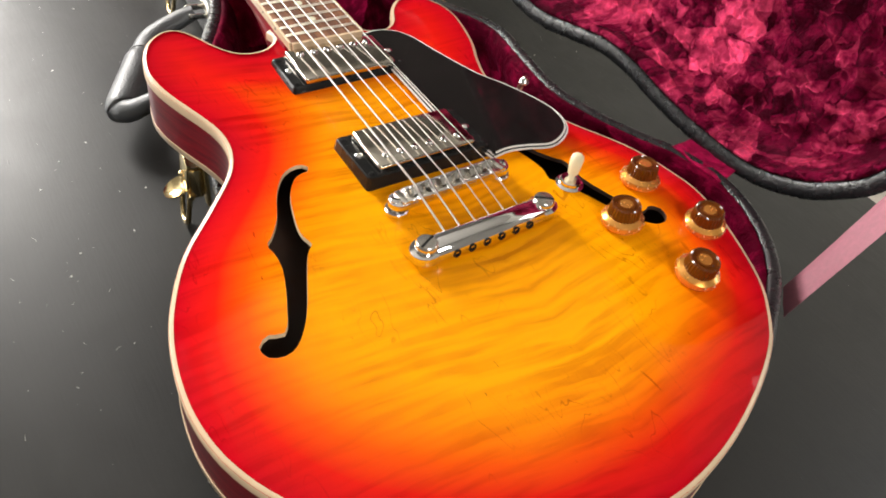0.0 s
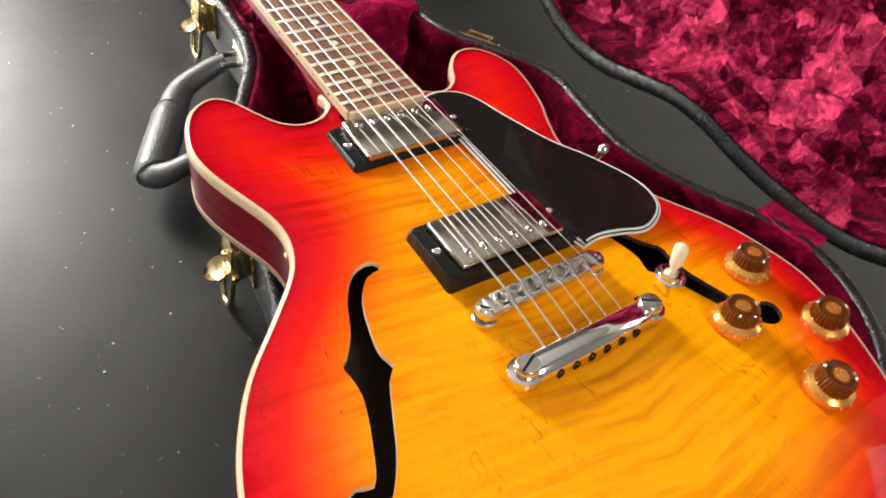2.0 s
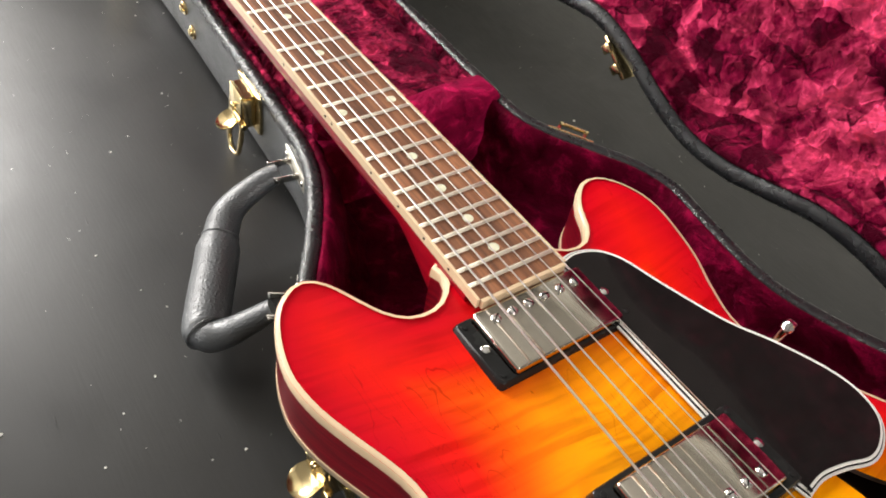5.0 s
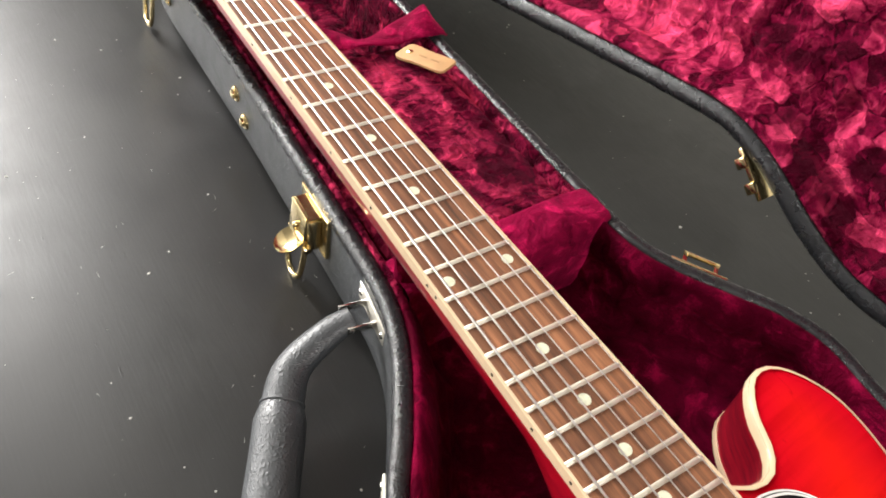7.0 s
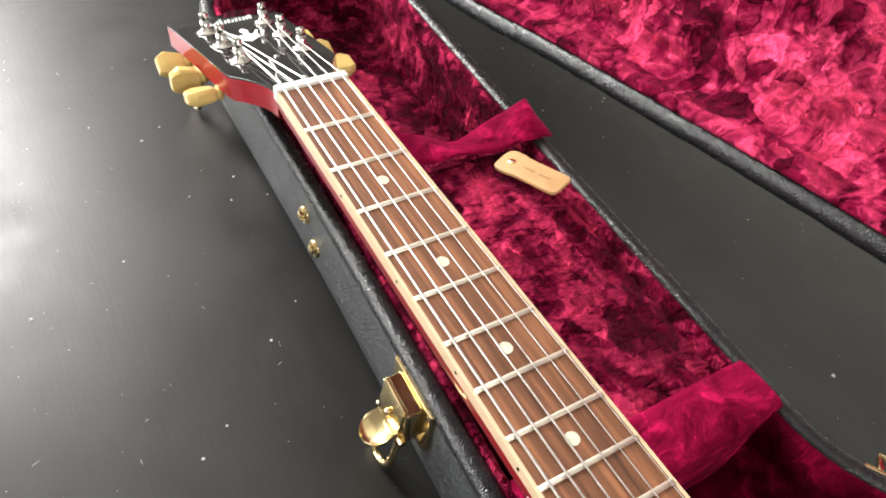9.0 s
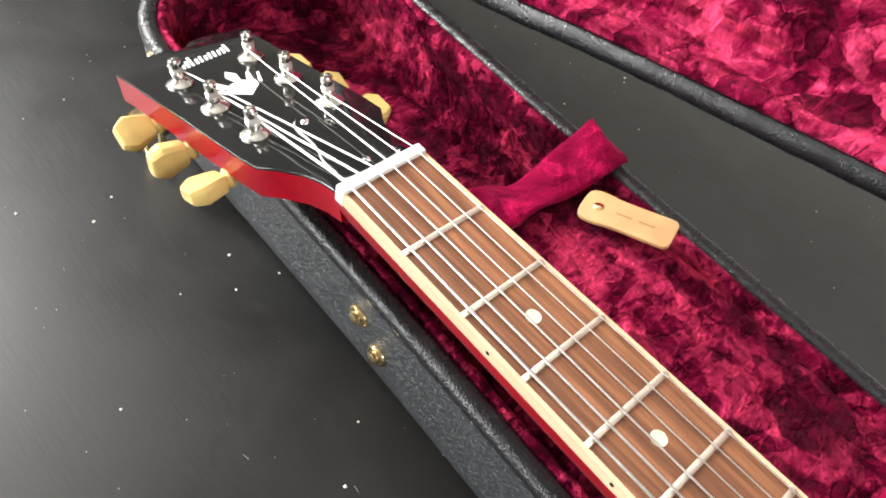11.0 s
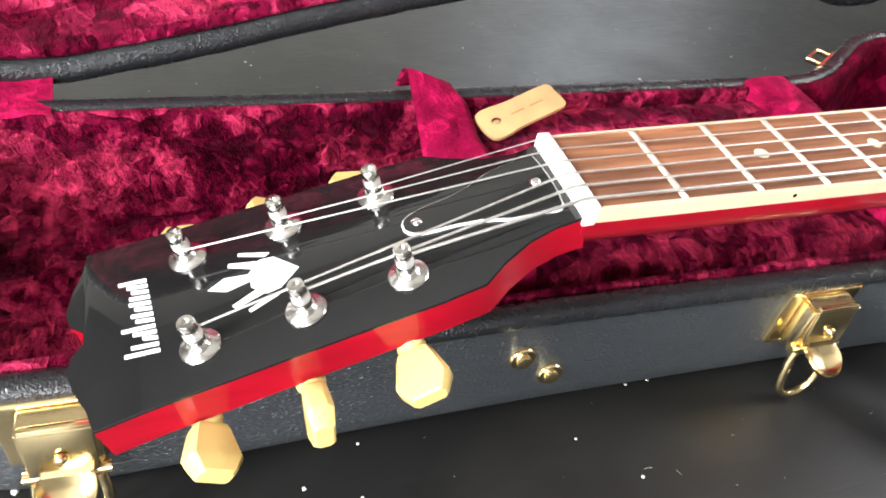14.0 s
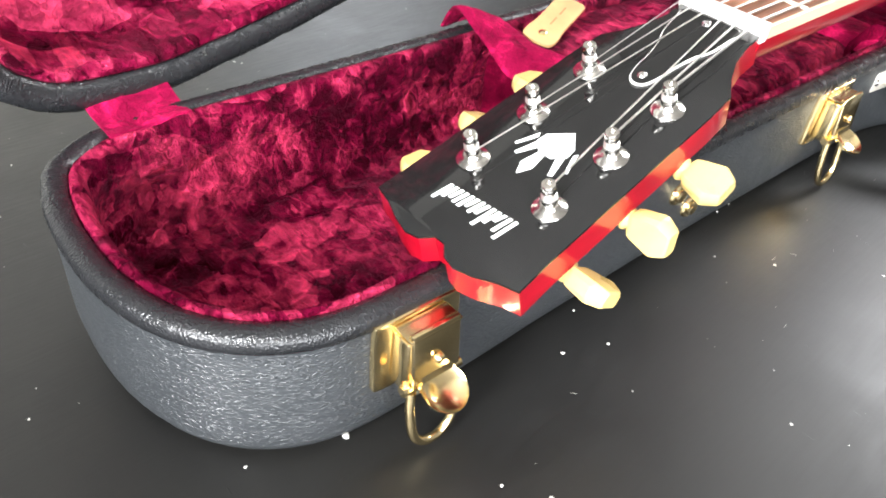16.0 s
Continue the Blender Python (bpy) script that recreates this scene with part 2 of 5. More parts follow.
def mat_burst():
    """Flamed maple under a cherry-to-amber sunburst lacquer; the attribute holds the distance from the body's edge."""
    m, n, l, b = material("sunburst_flame_maple", rough=0.5, coat=0.32)
    b.inputs["Specular IOR Level"].default_value = 0.0
    at = n.new("ShaderNodeAttribute")
    at.attribute_name = "burst"
    v = coords(n, l)
    wob = noise_tex(n, l, v, 9, 3)
    mth = n.new("ShaderNodeMath")
    mth.operation = "MULTIPLY_ADD"
    l.new(wob, mth.inputs[0])
    mth.inputs[1].default_value = 0.14
    l.new(at.outputs["Fac"], mth.inputs[2])
    base = ramp(n, l, mth.outputs[0], [(0.10, (0.52, 0.003, 0.012)), (0.31, (0.72, 0.012, 0.006)), (0.48, (0.82, 0.085, 0.003)), (0.70, (0.88, 0.25, 0.003)), (0.96, (0.90, 0.345, 0.004))])
    # flame: mirrored at the centre seam, bands across the board, bent by slow noise and fading in and out
    half = vec_math(n, l, "ABSOLUTE", v).outputs[0]
    turned = n.new("ShaderNodeMapping")
    turned.inputs["Rotation"].default_value = (0, 0, 0.14)
    l.new(half, turned.inputs[0])
    bent = warped(n, l, warped(n, l, turned.outputs[0], 8, 0.015), 34, 0.004)
    waves = []
    for size, d in ((31, 3.2),):
        w = n.new("ShaderNodeTexWave")
        w.bands_direction = "Y"
        w.inputs["Scale"].default_value, w.inputs["Distortion"].default_value = size, d
        w.inputs["Detail"].default_value, w.inputs["Detail Scale"].default_value = 3, 0.45
        l.new(bent, w.inputs["Vector"])
        waves.append(w.outputs["Fac"])
    rolls = n.new("ShaderNodeMapping")
    rolls.inputs["Scale"].default_value = (15, 190, 15)
    l.new(bent, rolls.inputs[0])
    waves.append(ramp(n, l, noise_tex(n, l, rolls.outputs[0], 1.0, 2, 0.5, 0.1), [(0.39, grey(0.0)), (0.61, grey(1.0))]))
    stripe = mix(n, l, "MIX", ramp(n, l, noise_tex(n, l, v, 20, 2), [(0.4, grey(0.65)), (0.6, grey(1.0))]), waves[0], waves[1])
    fine = noise_tex(n, l, coords(n, l, (60, 420, 1)), 1.0, 3, 0.55, 0.4)
    flame = mix(n, l, "MIX", 0.30, stripe, fine)
    tone = ramp(n, l, flame, [(0.15, (0.64, 0.47, 0.40)), (0.5, (0.89, 0.82, 0.79)), (0.8, (1.0, 1.0, 1.0))])
    fade = ramp(n, l, noise_tex(n, l, half, 14, 3), [(0.36, grey(0.15)), (0.62, grey(0.90))])
    col = mix(n, l, "MULTIPLY", fade, base, tone)
    # mineral streaks and growth lines along the board
    vein = noise_tex(n, l, coords(n, l, (1.0, 0.22, 1), (0, 0, 0.12)), 30, 3, 0.5, 1.2)
    band = n.new("ShaderNodeMath")
    band.operation = "PINGPONG"
    band.inputs[1].default_value = 0.045
    l.new(vein, band.inputs[0])
    lines = ramp(n, l, band.outputs[0], [(0.0, (0.45, 0.25, 0.15)), (0.0022, (1, 1, 1))])
    mask = noise_tex(n, l, v, 17, 2)
    faint = ramp(n, l, mask, [(0.5, grey(0)), (0.62, grey(0.7))])
    col = mix(n, l, "MULTIPLY", faint, col, lines)
    fleck = noise_tex(n, l, coords(n, l, (420, 60, 1), (0, 0, 0.2)), 1.0, 2)
    dots = ramp(n, l, fleck, [(0.745, grey(1.0)), (0.765, (0.35, 0.18, 0.1))])
    l.new(mix(n, l, "MULTIPLY", 0.8, col, dots), b.inputs["Base Color"])
    return m


def mat_cherry():
    m, n, l, b = material("cherry_lacquer", (0.16, 0.004, 0.008), 0.3, coat=0.6)
    g = noise_tex(n, l, coords(n, l, (40, 8, 200)), 2.0, 5)
    l.new(ramp(n, l, g, [(0.3, (0.11, 0.003, 0.009)), (0.7, (0.26, 0.006, 0.016))]), b.inputs["Base Color"])
    return m


def mat_cherry_bright():
    m, n, l, b = material("bright_cherry_mahogany", (0.42, 0.008, 0.012), 0.3, coat=0.6)
    g = noise_tex(n, l, coords(n, l, (60, 10, 60)), 2.0, 5)
    l.new(ramp(n, l, g, [(0.3, (0.23, 0.002, 0.010)), (0.7, (0.36, 0.004, 0.015))]), b.inputs["Base Color"])
    return m


def mat_rosewood():
    m, n, l, b = material("rosewood", rough=0.5)
    g = noise_tex(n, l, coords(n, l, (330, 18, 330)), 1.0, 6, 0.6, 0.4)
    wide = noise_tex(n, l, coords(n, l, (70, 7, 70)), 1.0, 3)
    both = mix(n, l, "MIX", 0.45, g, wide)
    col = ramp(n, l, both, [(0.32, (0.055, 0.022, 0.012)), (0.5, (0.20, 0.080, 0.038)), (0.66, (0.40, 0.165, 0.075))])
    l.new(col, b.inputs["Base Color"])
    bump(n, l, b, g, 0.25, 0.0003)
    return m


def mat_plain(name, colour, rough=0.35, metal=0.0, coat=0.0, vary=0.12, scale=60, relief=0.0):
    m, n, l, b = material(name, colour, rough, metal, coat)
    g = noise_tex(n, l, coords(n, l), scale, 5)
    lo = tuple(max(0.0, c * (1 - vary)) for c in colour)
    hi = tuple(min(1.0, c * (1 + vary)) for c in colour)
    l.new(ramp(n, l, g, [(0.3, lo), (0.7, hi)]), b.inputs["Base Color"])
    l.new(ramp(n, l, g, [(0.3, grey(max(0.02, rough * 0.8))), (0.7, grey(rough * 1.2))]), b.inputs["Roughness"])
    if relief:
        bump(n, l, b, g, relief, 0.0004)
    return m


def mat_edge():
    """Pebbled black edging, glossy on its grains."""
    m, n, l, b = material("black_pebbled_edging", (0.014, 0.0145, 0.016), 0.22)
    v = warped(n, l, coords(n, l), 300, 0.001)
    cell = n.new("ShaderNodeTexVoronoi")
    cell.feature = "SMOOTH_F1"
    cell.inputs["Scale"].default_value = 1150
    l.new(v, cell.inputs["Vector"])
    wide = noise_tex(n, l, v, 90, 4)
    l.new(ramp(n, l, wide, [(0.3, grey(0.20)), (0.7, grey(0.34))]), b.inputs["Roughness"])
    b.inputs["Specular IOR Level"].default_value = 0.55
    k = bump(n, l, b, cell.outputs["Distance"], 0.9, 0.00045)
    bump(n, l, b, wide, 0.05, 0.001, k)
    return m


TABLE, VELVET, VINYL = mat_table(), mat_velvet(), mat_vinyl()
# tray copy: finer crush, base colour darkened for the shade inside the case
VELVET_LOW = mat_velvet("shaded_crushed_velvet", 1.25, 0.80, 0.70, 0.28, (0.115, 0.0021, 0.0195), (0.85, 0.060, 0.165))
# one smooth velvet twice: colour darkened for shaded parts, lightened for lit pads
VELVET_SHADED = mat_velvet_plain("shaded_plain_velvet", (0.075, 0.0011, 0.011), 0.05)
VELVET_PAD = mat_velvet_plain("lit_pad_velvet", (0.23, 0.0046, 0.038), 0.16)
EDGE = mat_edge()
BURST, CHERRY, RED = mat_burst(), mat_cherry(), mat_cherry_bright()
ROSEWOOD = mat_rosewood()
CREAM = mat_plain("aged_cream_binding", (0.66, 0.49, 0.32), 0.35, coat=0.6, vary=0.06)
IVORY = mat_plain("ivory_plastic", (0.80, 0.70, 0.46), 0.35, coat=0.3, vary=0.05)
KEYSTONE = mat_plain("keystone_plastic", (0.66, 0.48, 0.17), 0.3, coat=0.5, vary=0.1)
WHITE = mat_plain("white_plastic", (0.80, 0.78, 0.74), 0.35, vary=0.03)
BLACK = mat_plain("black_plastic", (0.012, 0.012, 0.012), 0.25, coat=0.3, vary=0.2)
GLOSS = mat_plain("black_gloss_lacquer", (0.010, 0.010, 0.010), 0.16, coat=1.0, vary=0.1)
GUARD = mat_plain("black_pickguard", (0.010, 0.008, 0.008), 0.12, coat=0.5, vary=0.2)
NICKEL = mat_plain("nickel", (0.80, 0.77, 0.72), 0.2, 1.0, vary=0.04, scale=140)
SATIN = mat_plain("satin_nickel_cover", (0.60, 0.56, 0.49), 0.11, 1.0, vary=0.05, scale=200)
CHROME = mat_plain("chrome", (0.80, 0.79, 0.78), 0.07, 1.0, vary=0.03)
GOLD = mat_plain("brass_plate", (0.93, 0.74, 0.40), 0.2, 1.0, vary=0.06, scale=90)
STEEL = mat_plain("string_steel", (0.80, 0.78, 0.75), 0.40, 1.0, vary=0.05, scale=400)
FRETWIRE = mat_plain("fret_wire", (0.82, 0.76, 0.64), 0.45, 0.7, vary=0.06)
PEARL = mat_plain("pearl_inlay", (0.66, 0.66, 0.50), 0.22, coat=0.4, vary=0.18, scale=220)
PEARL_W = mat_plain("white_pearl_inlay", (0.80, 0.84, 0.80), 0.2, coat=0.6, vary=0.12, scale=300)
# dark brown that stands for the shade inside the hollow body
DARK = mat_plain("hollow_body_shade", (0.035, 0.015, 0.008), 0.8, vary=0.3)
LEATHER = mat_plain("tan_leather", (0.52, 0.30, 0.13), 0.6, vary=0.15, relief=0.3)
STAMP = mat_plain("stamped_leather", (0.33, 0.18, 0.075), 0.7, vary=0.2)
IVORYPLATE = mat_plain("pale_nickel_plate", (0.84, 0.80, 0.70), 0.38, 0.6, vary=0.06)
HANDLE = mat_vinyl("black_leather_handle", 0.040, 0.44, 0.45)
PLASTER = mat_plain("warm_grey_plaster", (0.17, 0.165, 0.155), 0.85, vary=0.05, scale=8)
PALE = mat_plain("pale_plaster", (0.76, 0.75, 0.70), 0.85, vary=0.05, scale=8)
CEIL = mat_plain("ceiling_plaster", (0.38, 0.37, 0.35), 0.85, vary=0.05, scale=8)
OAK = mat_plain("pale_floor_boards", (0.55, 0.50, 0.44), 0.5, vary=0.15, scale=9)
DUST = mat_plain("pale_dust", (0.55, 0.54, 0.50), 0.9, vary=0.2)
RIBBON = mat_plain("dusty_pink_ribbon", (0.36, 0.13, 0.17), 0.65, vary=0.12, scale=300, relief=0.2)
AMBER_SKIRT = mat_plain("gold_backed_amber", (0.80, 0.36, 0.075), 0.24, 0.7, coat=1.0, vary=0.05, scale=500)
AMBER_TOP = mat_plain("dark_amber_top", (0.120, 0.032, 0.005), 0.06, coat=1.0, vary=0.08, scale=500)


# ---- mesh helpers ----
def part(name, bm, mat, parent=None, label="", smooth=None):
    me = bpy.data.meshes.new(name)
    if isinstance(bm, tuple):
        me.from_pydata(bm[0], [], bm[1])
    else:
        bmesh.ops.recalc_face_normals(bm, faces=bm.faces[:])
        bm.to_mesh(me)
        bm.free()
    me.materials.append(mat)
    if smooth is not None:
        me.shade_smooth()
        if smooth < 180:
            me.set_sharp_from_angle(angle=radians(smooth))
    ob = new(name, me)
    if parent is not None:
        ob.parent = parent
    if label:
        tagged(ob, label)
    return ob


def thing(name, label, category, at=Matrix(), group="", kind=""):
    ob = new(name)
    ob.empty_display_size = 0.02
    ob.matrix_world = at
    return tagged(ob, label, category, group, kind)


def spline(pts, steps=8, closed=True):
    """A smooth curve through a few control points."""
    p = [Vector(q) for q in pts]
    k, out = len(p), []
    for i in range(k if closed else k - 1):
        a, b, c, d = (p[j % k] if closed else p[min(max(j, 0), k - 1)] for j in (i - 1, i, i + 1, i + 2))
        for s in range(steps):
            t = s / steps
            out.append(0.5 * (2 * b + (c - a) * t + (2 * a - 5 * b + 4 * c - d) * t * t + (3 * b - a - 3 * c + d) * t ** 3))
    if not closed:
        out.append(p[-1])
    return out


def even(pts, count):
    """The closed curve in equal steps."""
    q = list(pts) + [pts[0]]
    run = [0.0]
    for a, b in zip(q, q[1:]):
        run.append(run[-1] + (b - a).length)
    out, i = [], 0
    for k in range(count):
        s = run[-1] * k / count
        while run[i + 1] < s:
            i += 1
        out.append(q[i].lerp(q[i + 1], (s - run[i]) / max(1e-9, run[i + 1] - run[i])))
    return out


def normals2(pts):
    """Inward unit normals of a counter-clockwise closed curve."""
    k = len(pts)
    area = sum(pts[i].x * pts[(i + 1) % k].y - pts[(i + 1) % k].x * pts[i].y for i in range(k))
    sign = 1 if area > 0 else -1
    out = []
    for i in range(k):
        d = pts[(i + 1) % k] - pts[i - 1]
        out.append(Vector((-d.y, d.x)).normalized() * sign)
    return out


def rings(bm, loops, close=True, cap0=False, cap1=False):
    """Quads between loops of equally many points."""
    vs = [[bm.verts.new(p) for p in lp] for lp in loops]
    k = len(vs[0])
    for a, b in zip(vs, vs[1:]):
        for i in range(k if close else k - 1):
            j = (i + 1) % k
            bm.faces.new((a[i], a[j], b[j], b[i]))
    if cap0:
        bm.faces.new(vs[0][::-1])
    if cap1:
        bm.faces.new(vs[-1])
    return vs


def swept(pts, profile):
    """Loops along a closed outline: (inset, height) rows of the profile."""
    nn = normals2(pts)
    return [[(p.x + n.x * i, p.y + n.y * i, z) for p, n in zip(pts, nn)] for i, z in profile]


def inside(x, y, poly):
    hit, k = False, len(poly)
    for i in range(k):
        a, b = poly[i], poly[i - 1]
        if (a[1] > y) != (b[1] > y) and x < (b[0] - a[0]) * (y - a[1]) / (b[1] - a[1]) + a[0]:
            hit = not hit
    return hit


def away(x, y, pts):
    """Distance to a closed curve."""
    best = 9.0
    k = len(pts)
    for i in range(k):
        ax, ay = pts[i - 1][0], pts[i - 1][1]
        bx, by = pts[i][0] - ax, pts[i][1] - ay
        t = max(0.0, min(1.0, ((x - ax) * bx + (y - ay) * by) / (bx * bx + by * by + 1e-12)))
        dx, dy = x - ax - t * bx, y - ay - t * by
        best = min(best, dx * dx + dy * dy)
    return math.sqrt(best)


def sheet(outer, step, height, holes=()):
    """A filled, finely meshed outline: vertices, faces. height(x, y, d) gives z, d the distance from the edge."""
    from mathutils.geometry import delaunay_2d_cdt
    loops = [list(outer)] + [list(h) for h in holes]
    pts, edges = [], []
    for lp in loops:
        s = len(pts)
        pts += [Vector((p[0], p[1])) for p in lp]
        edges += [(s + i, s + (i + 1) % len(lp)) for i in range(len(lp))]
    xs, ys = [p[0] for p in outer], [p[1] for p in outer]
    y, odd = min(ys), False
    while y < max(ys):
        x = min(xs) + (step / 2 if odd else 0)
        while x < max(xs):
            if inside(x, y, loops[0]) and all(not inside(x, y, h) for h in loops[1:]) and all(away(x, y, lp) > step * 0.45 for lp in loops):
                pts.append(Vector((x, y)))
            x += step
        y += step * 0.87
        odd = not odd
    v, _, f, *_ = delaunay_2d_cdt(pts, edges, [], 0, 1e-6)
    keep = []
    for t in f:
        cx, cy = sum(v[i].x for i in t) / 3, sum(v[i].y for i in t) / 3
        if inside(cx, cy, loops[0]) and all(not inside(cx, cy, h) for h in loops[1:]):
            keep.append(tuple(t))
    dist = [away(p.x, p.y, loops[0]) for p in v]
    return [(p.x, p.y, height(p.x, p.y, d)) for p, d in zip(v, dist)], keep, dist


def box(bm, x0, x1, y0, y1, z0, z1, bevel=0.0, m=Matrix(), seg=2):
    made = bmesh.ops.create_cube(bm, size=1.0, matrix=m @ Matrix.LocRotScale(((x0 + x1) / 2, (y0 + y1) / 2, (z0 + z1) / 2), None, (x1 - x0, y1 - y0, z1 - z0)))
    if bevel:
        es = {e for v in made["verts"] for e in v.link_edges}
        bmesh.ops.bevel(bm, geom=list(es), offset=bevel, segments=seg, affect="EDGES", profile=0.5)
    return bm


def lathe(bm, profile, at=(0, 0, 0), seg=28, m=None, cap=True):
    """A turned form: rows of (radius, z)."""
    m = m or Matrix.Translation(at)
    loops = [[m @ Vector((r * math.cos(2 * math.pi * i / seg), r * math.sin(2 * math.pi * i / seg), z)) for i in range(seg)] for r, z in profile]
    rings(bm, loops, True, cap, cap)
    return bm


def tube(bm, path, radius, seg=10, closed=False, flat=1.0):
    """A round rod along a path; radius may be a list."""
    path = [Vector(p) for p in path]
    k = len(path)
    up = Vector((0, 0, 1))
    loops = []
    for i, p in enumerate(path):
        a, b = (path[i - 1], path[(i + 1) % k]) if closed else (path[max(i - 1, 0)], path[min(i + 1, k - 1)])
        t = (b - a).normalized()
        side = t.cross(up)
        if side.length < 0.05:
            side = t.cross(Vector((1, 0, 0)))
        side.normalize()
        top = side.cross(t)
        r = radius[i] if isinstance(radius, (list, tuple)) else radius
        loops.append([p + r * (math.cos(2 * math.pi * j / seg) * side + flat * math.sin(2 * math.pi * j / seg) * top) for j in range(seg)])
    if closed:
        loops.append(loops[0])
        vs = rings(bm, loops)
        bmesh.ops.remove_doubles(bm, verts=bm.verts[:], dist=1e-7)
    else:
        rings(bm, loops, True, True, True)
    return bm


def prism(bm, outline, z0, z1, bevel=0.0, m=Matrix()):
    """A flat plate with an outline, its upper edge broken by the bevel."""
    pts = [Vector((p[0], p[1])) for p in outline]
    k = len(pts)
    if sum(pts[i].x * pts[(i + 1) % k].y - pts[(i + 1) % k].x * pts[i].y for i in range(k)) < 0:
        pts.reverse()
    rows = [(0, z0), (0, z1 - bevel)] + ([(bevel * 0.3, z1 - bevel * 0.3), (bevel, z1)] if bevel else [(0, z1)][:0])
    if not bevel:
        rows = [(0, z0), (0, z1)]
    loops = [[m @ Vector(q) for q in lp] for lp in swept(pts, rows)]
    vs = rings(bm, loops, True)
    from mathutils.geometry import tessellate_polygon
    for lp, flip in ((vs[0], True), (vs[-1], False)):
        flat = [[Vector((p.x, p.y, 0)) for p in pts]]
        for t in tessellate_polygon(flat):
            f = [lp[i] for i in t]
            try:
                bm.faces.new(f[::-1] if flip else f)
            except ValueError:
                pass
    return bm


# ---- the room round the table ----
def slab(name, x0, x1, y0, y1, z0, z1, mat, label, kind="structure", bevel=0.0, parent=None):
    ob = part(name, box(bmesh.new(), x0, x1, y0, y1, z0, z1, bevel), mat, parent)
    if parent is None:
        tagged(ob, label, name.split("_")[0], kind=kind)
    return ob


slab("floor", -1.7, 3.15, -2.75, 2.75, -0.85, -0.75, OAK, "pale wooden boards under the table")
slab("ceiling", -1.7, 3.15, -2.75, 2.75, CEILING, CEILING + 0.1, CEIL, "plain grey plaster ceiling")


def wall_with_window(name, w, along, a0, a1, out, number, mat=PLASTER, look_of="grey"):
    """A plastered wall round one opening, with the window's frame in it."""
    wall = thing(name, look_of + " plastered wall with a window opening", "wall", kind="structure")
    frame_ob = thing("window_%d" % number, "white painted window frame in the plastered wall", "window", kind="structure")
    lo, hi = w[along + "0"], w[along + "1"]
    near = w["y" if along == "x" else "x"]

    def piece(nm, p, q, z0, z1, n0, n1, mat, parent, bevel=0.0):
        n0, n1 = sorted((near + out * n0, near + out * n1))
        ends = (p, q, n0, n1) if along == "x" else (n0, n1, p, q)
        part(nm, box(bmesh.new(), *ends, z0, z1, bevel), mat, parent)

    piece("wall_below", a0, a1, -0.75, w["z0"], 0, 0.15, mat, wall)
    piece("wall_above", a0, a1, w["z1"], CEILING, 0, 0.15, mat, wall)
    piece("wall_end", a0, lo, w["z0"], w["z1"], 0, 0.15, mat, wall)
    piece("wall_end", hi, a1, w["z0"], w["z1"], 0, 0.15, mat, wall)
    for p in (lo + 0.02, hi - 0.02):
        piece("frame_side", p - 0.017, p + 0.017, w["z0"] + 0.003, w["z1"] - 0.003, 0.02, 0.06, WHITE, frame_ob, 0.004)
    for z in (w["z0"] + 0.02, w["z1"] - 0.02):
        piece("frame_end", lo + 0.04, hi - 0.04, z - 0.017, z + 0.017, 0.02, 0.06, WHITE, frame_ob, 0.004)


wall_with_window("wall_north", NORTH, "x", -1.55, 3.0, 1, 1)
wall_with_window("wall_south", SOUTH, "x", -1.55, 3.0, -1, 2)
wall_with_window("wall_west", WEST, "y", -2.6, 2.6, -1, 3)
wall_with_window("wall_east", EAST, "y", -2.6, 2.6, 1, 4, PALE, "off-white")

# ---- the table ----
table = thing("table", "black lacquered wooden table, dusty and finely scratched", "table")
part("tabletop", box(bmesh.new(), -0.75, 0.475, -1.5, 1.2, -0.035, 0.0, 0.003), TABLE, table, smooth=40)
for x in (-0.68, 0.405):
    for y in (-1.43, 1.13):
        part("leg", box(bmesh.new(), x - 0.035, x + 0.035, y - 0.035, y + 0.035, -0.75, -0.036, 0.004), TABLE, table)


def scatter_dust():
    rnd = random.Random(5)
    v, f = [], []

    def flake(x, y, r, long=1.0, a=0.0):
        s, k = len(v), 6
        ca, sa = math.cos(a), math.sin(a)
        for z, g in ((0.0003, 1.0), (0.0003 + r * 0.35, 0.6)):
            for i in range(k):
                q = 2 * math.pi * i / k
                px, py = r * g * long * math.cos(q) * rnd.uniform(0.75, 1.2), r * g * math.sin(q) * rnd.uniform(0.75, 1.2)
                v.append((x + ca * px - sa * py, y + sa * px + ca * py, z))
        f.extend((s + i, s + (i + 1) % k, s + k + (i + 1) % k, s + k + i) for i in range(k))
        f.append(tuple(s + k + i for i in range(k)))

    for _ in range(900):
        x, y = rnd.uniform(-0.5, 0.6), rnd.uniform(-0.75, 0.5)
        flake(x, y, 0.00024 + 0.0010 * rnd.random() ** 6)
    for _ in range(130):
        flake(rnd.uniform(-0.5, 0.0), rnd.uniform(-0.7, 0.4), rnd.uniform(0.00008, 0.00013), rnd.uniform(6, 26), rnd.uniform(0.3, 2.2))
    for x, y, r in ((-0.052, -0.055, 0.001), (-0.021, 0.096, 0.0012), (-0.031, 0.073, 0.001), (0.005, 0.206, 0.0018), (-0.07, 0.16, 0.0013), (-0.153, -0.45, 0.0011), (-0.194, -0.458, 0.001), (-0.159, -0.217, 0.001), (0.276, -0.242, 0.0016), (-0.205, -0.478, 0.0012), (-0.131, -0.406, 0.001)):
        flake(x, y, r)
    ob = part("dust_specks", (v, f), DUST)
    tagged(ob, "pale dust specks and fibres on the black table", "dust", kind="stuff")


scatter_dust()

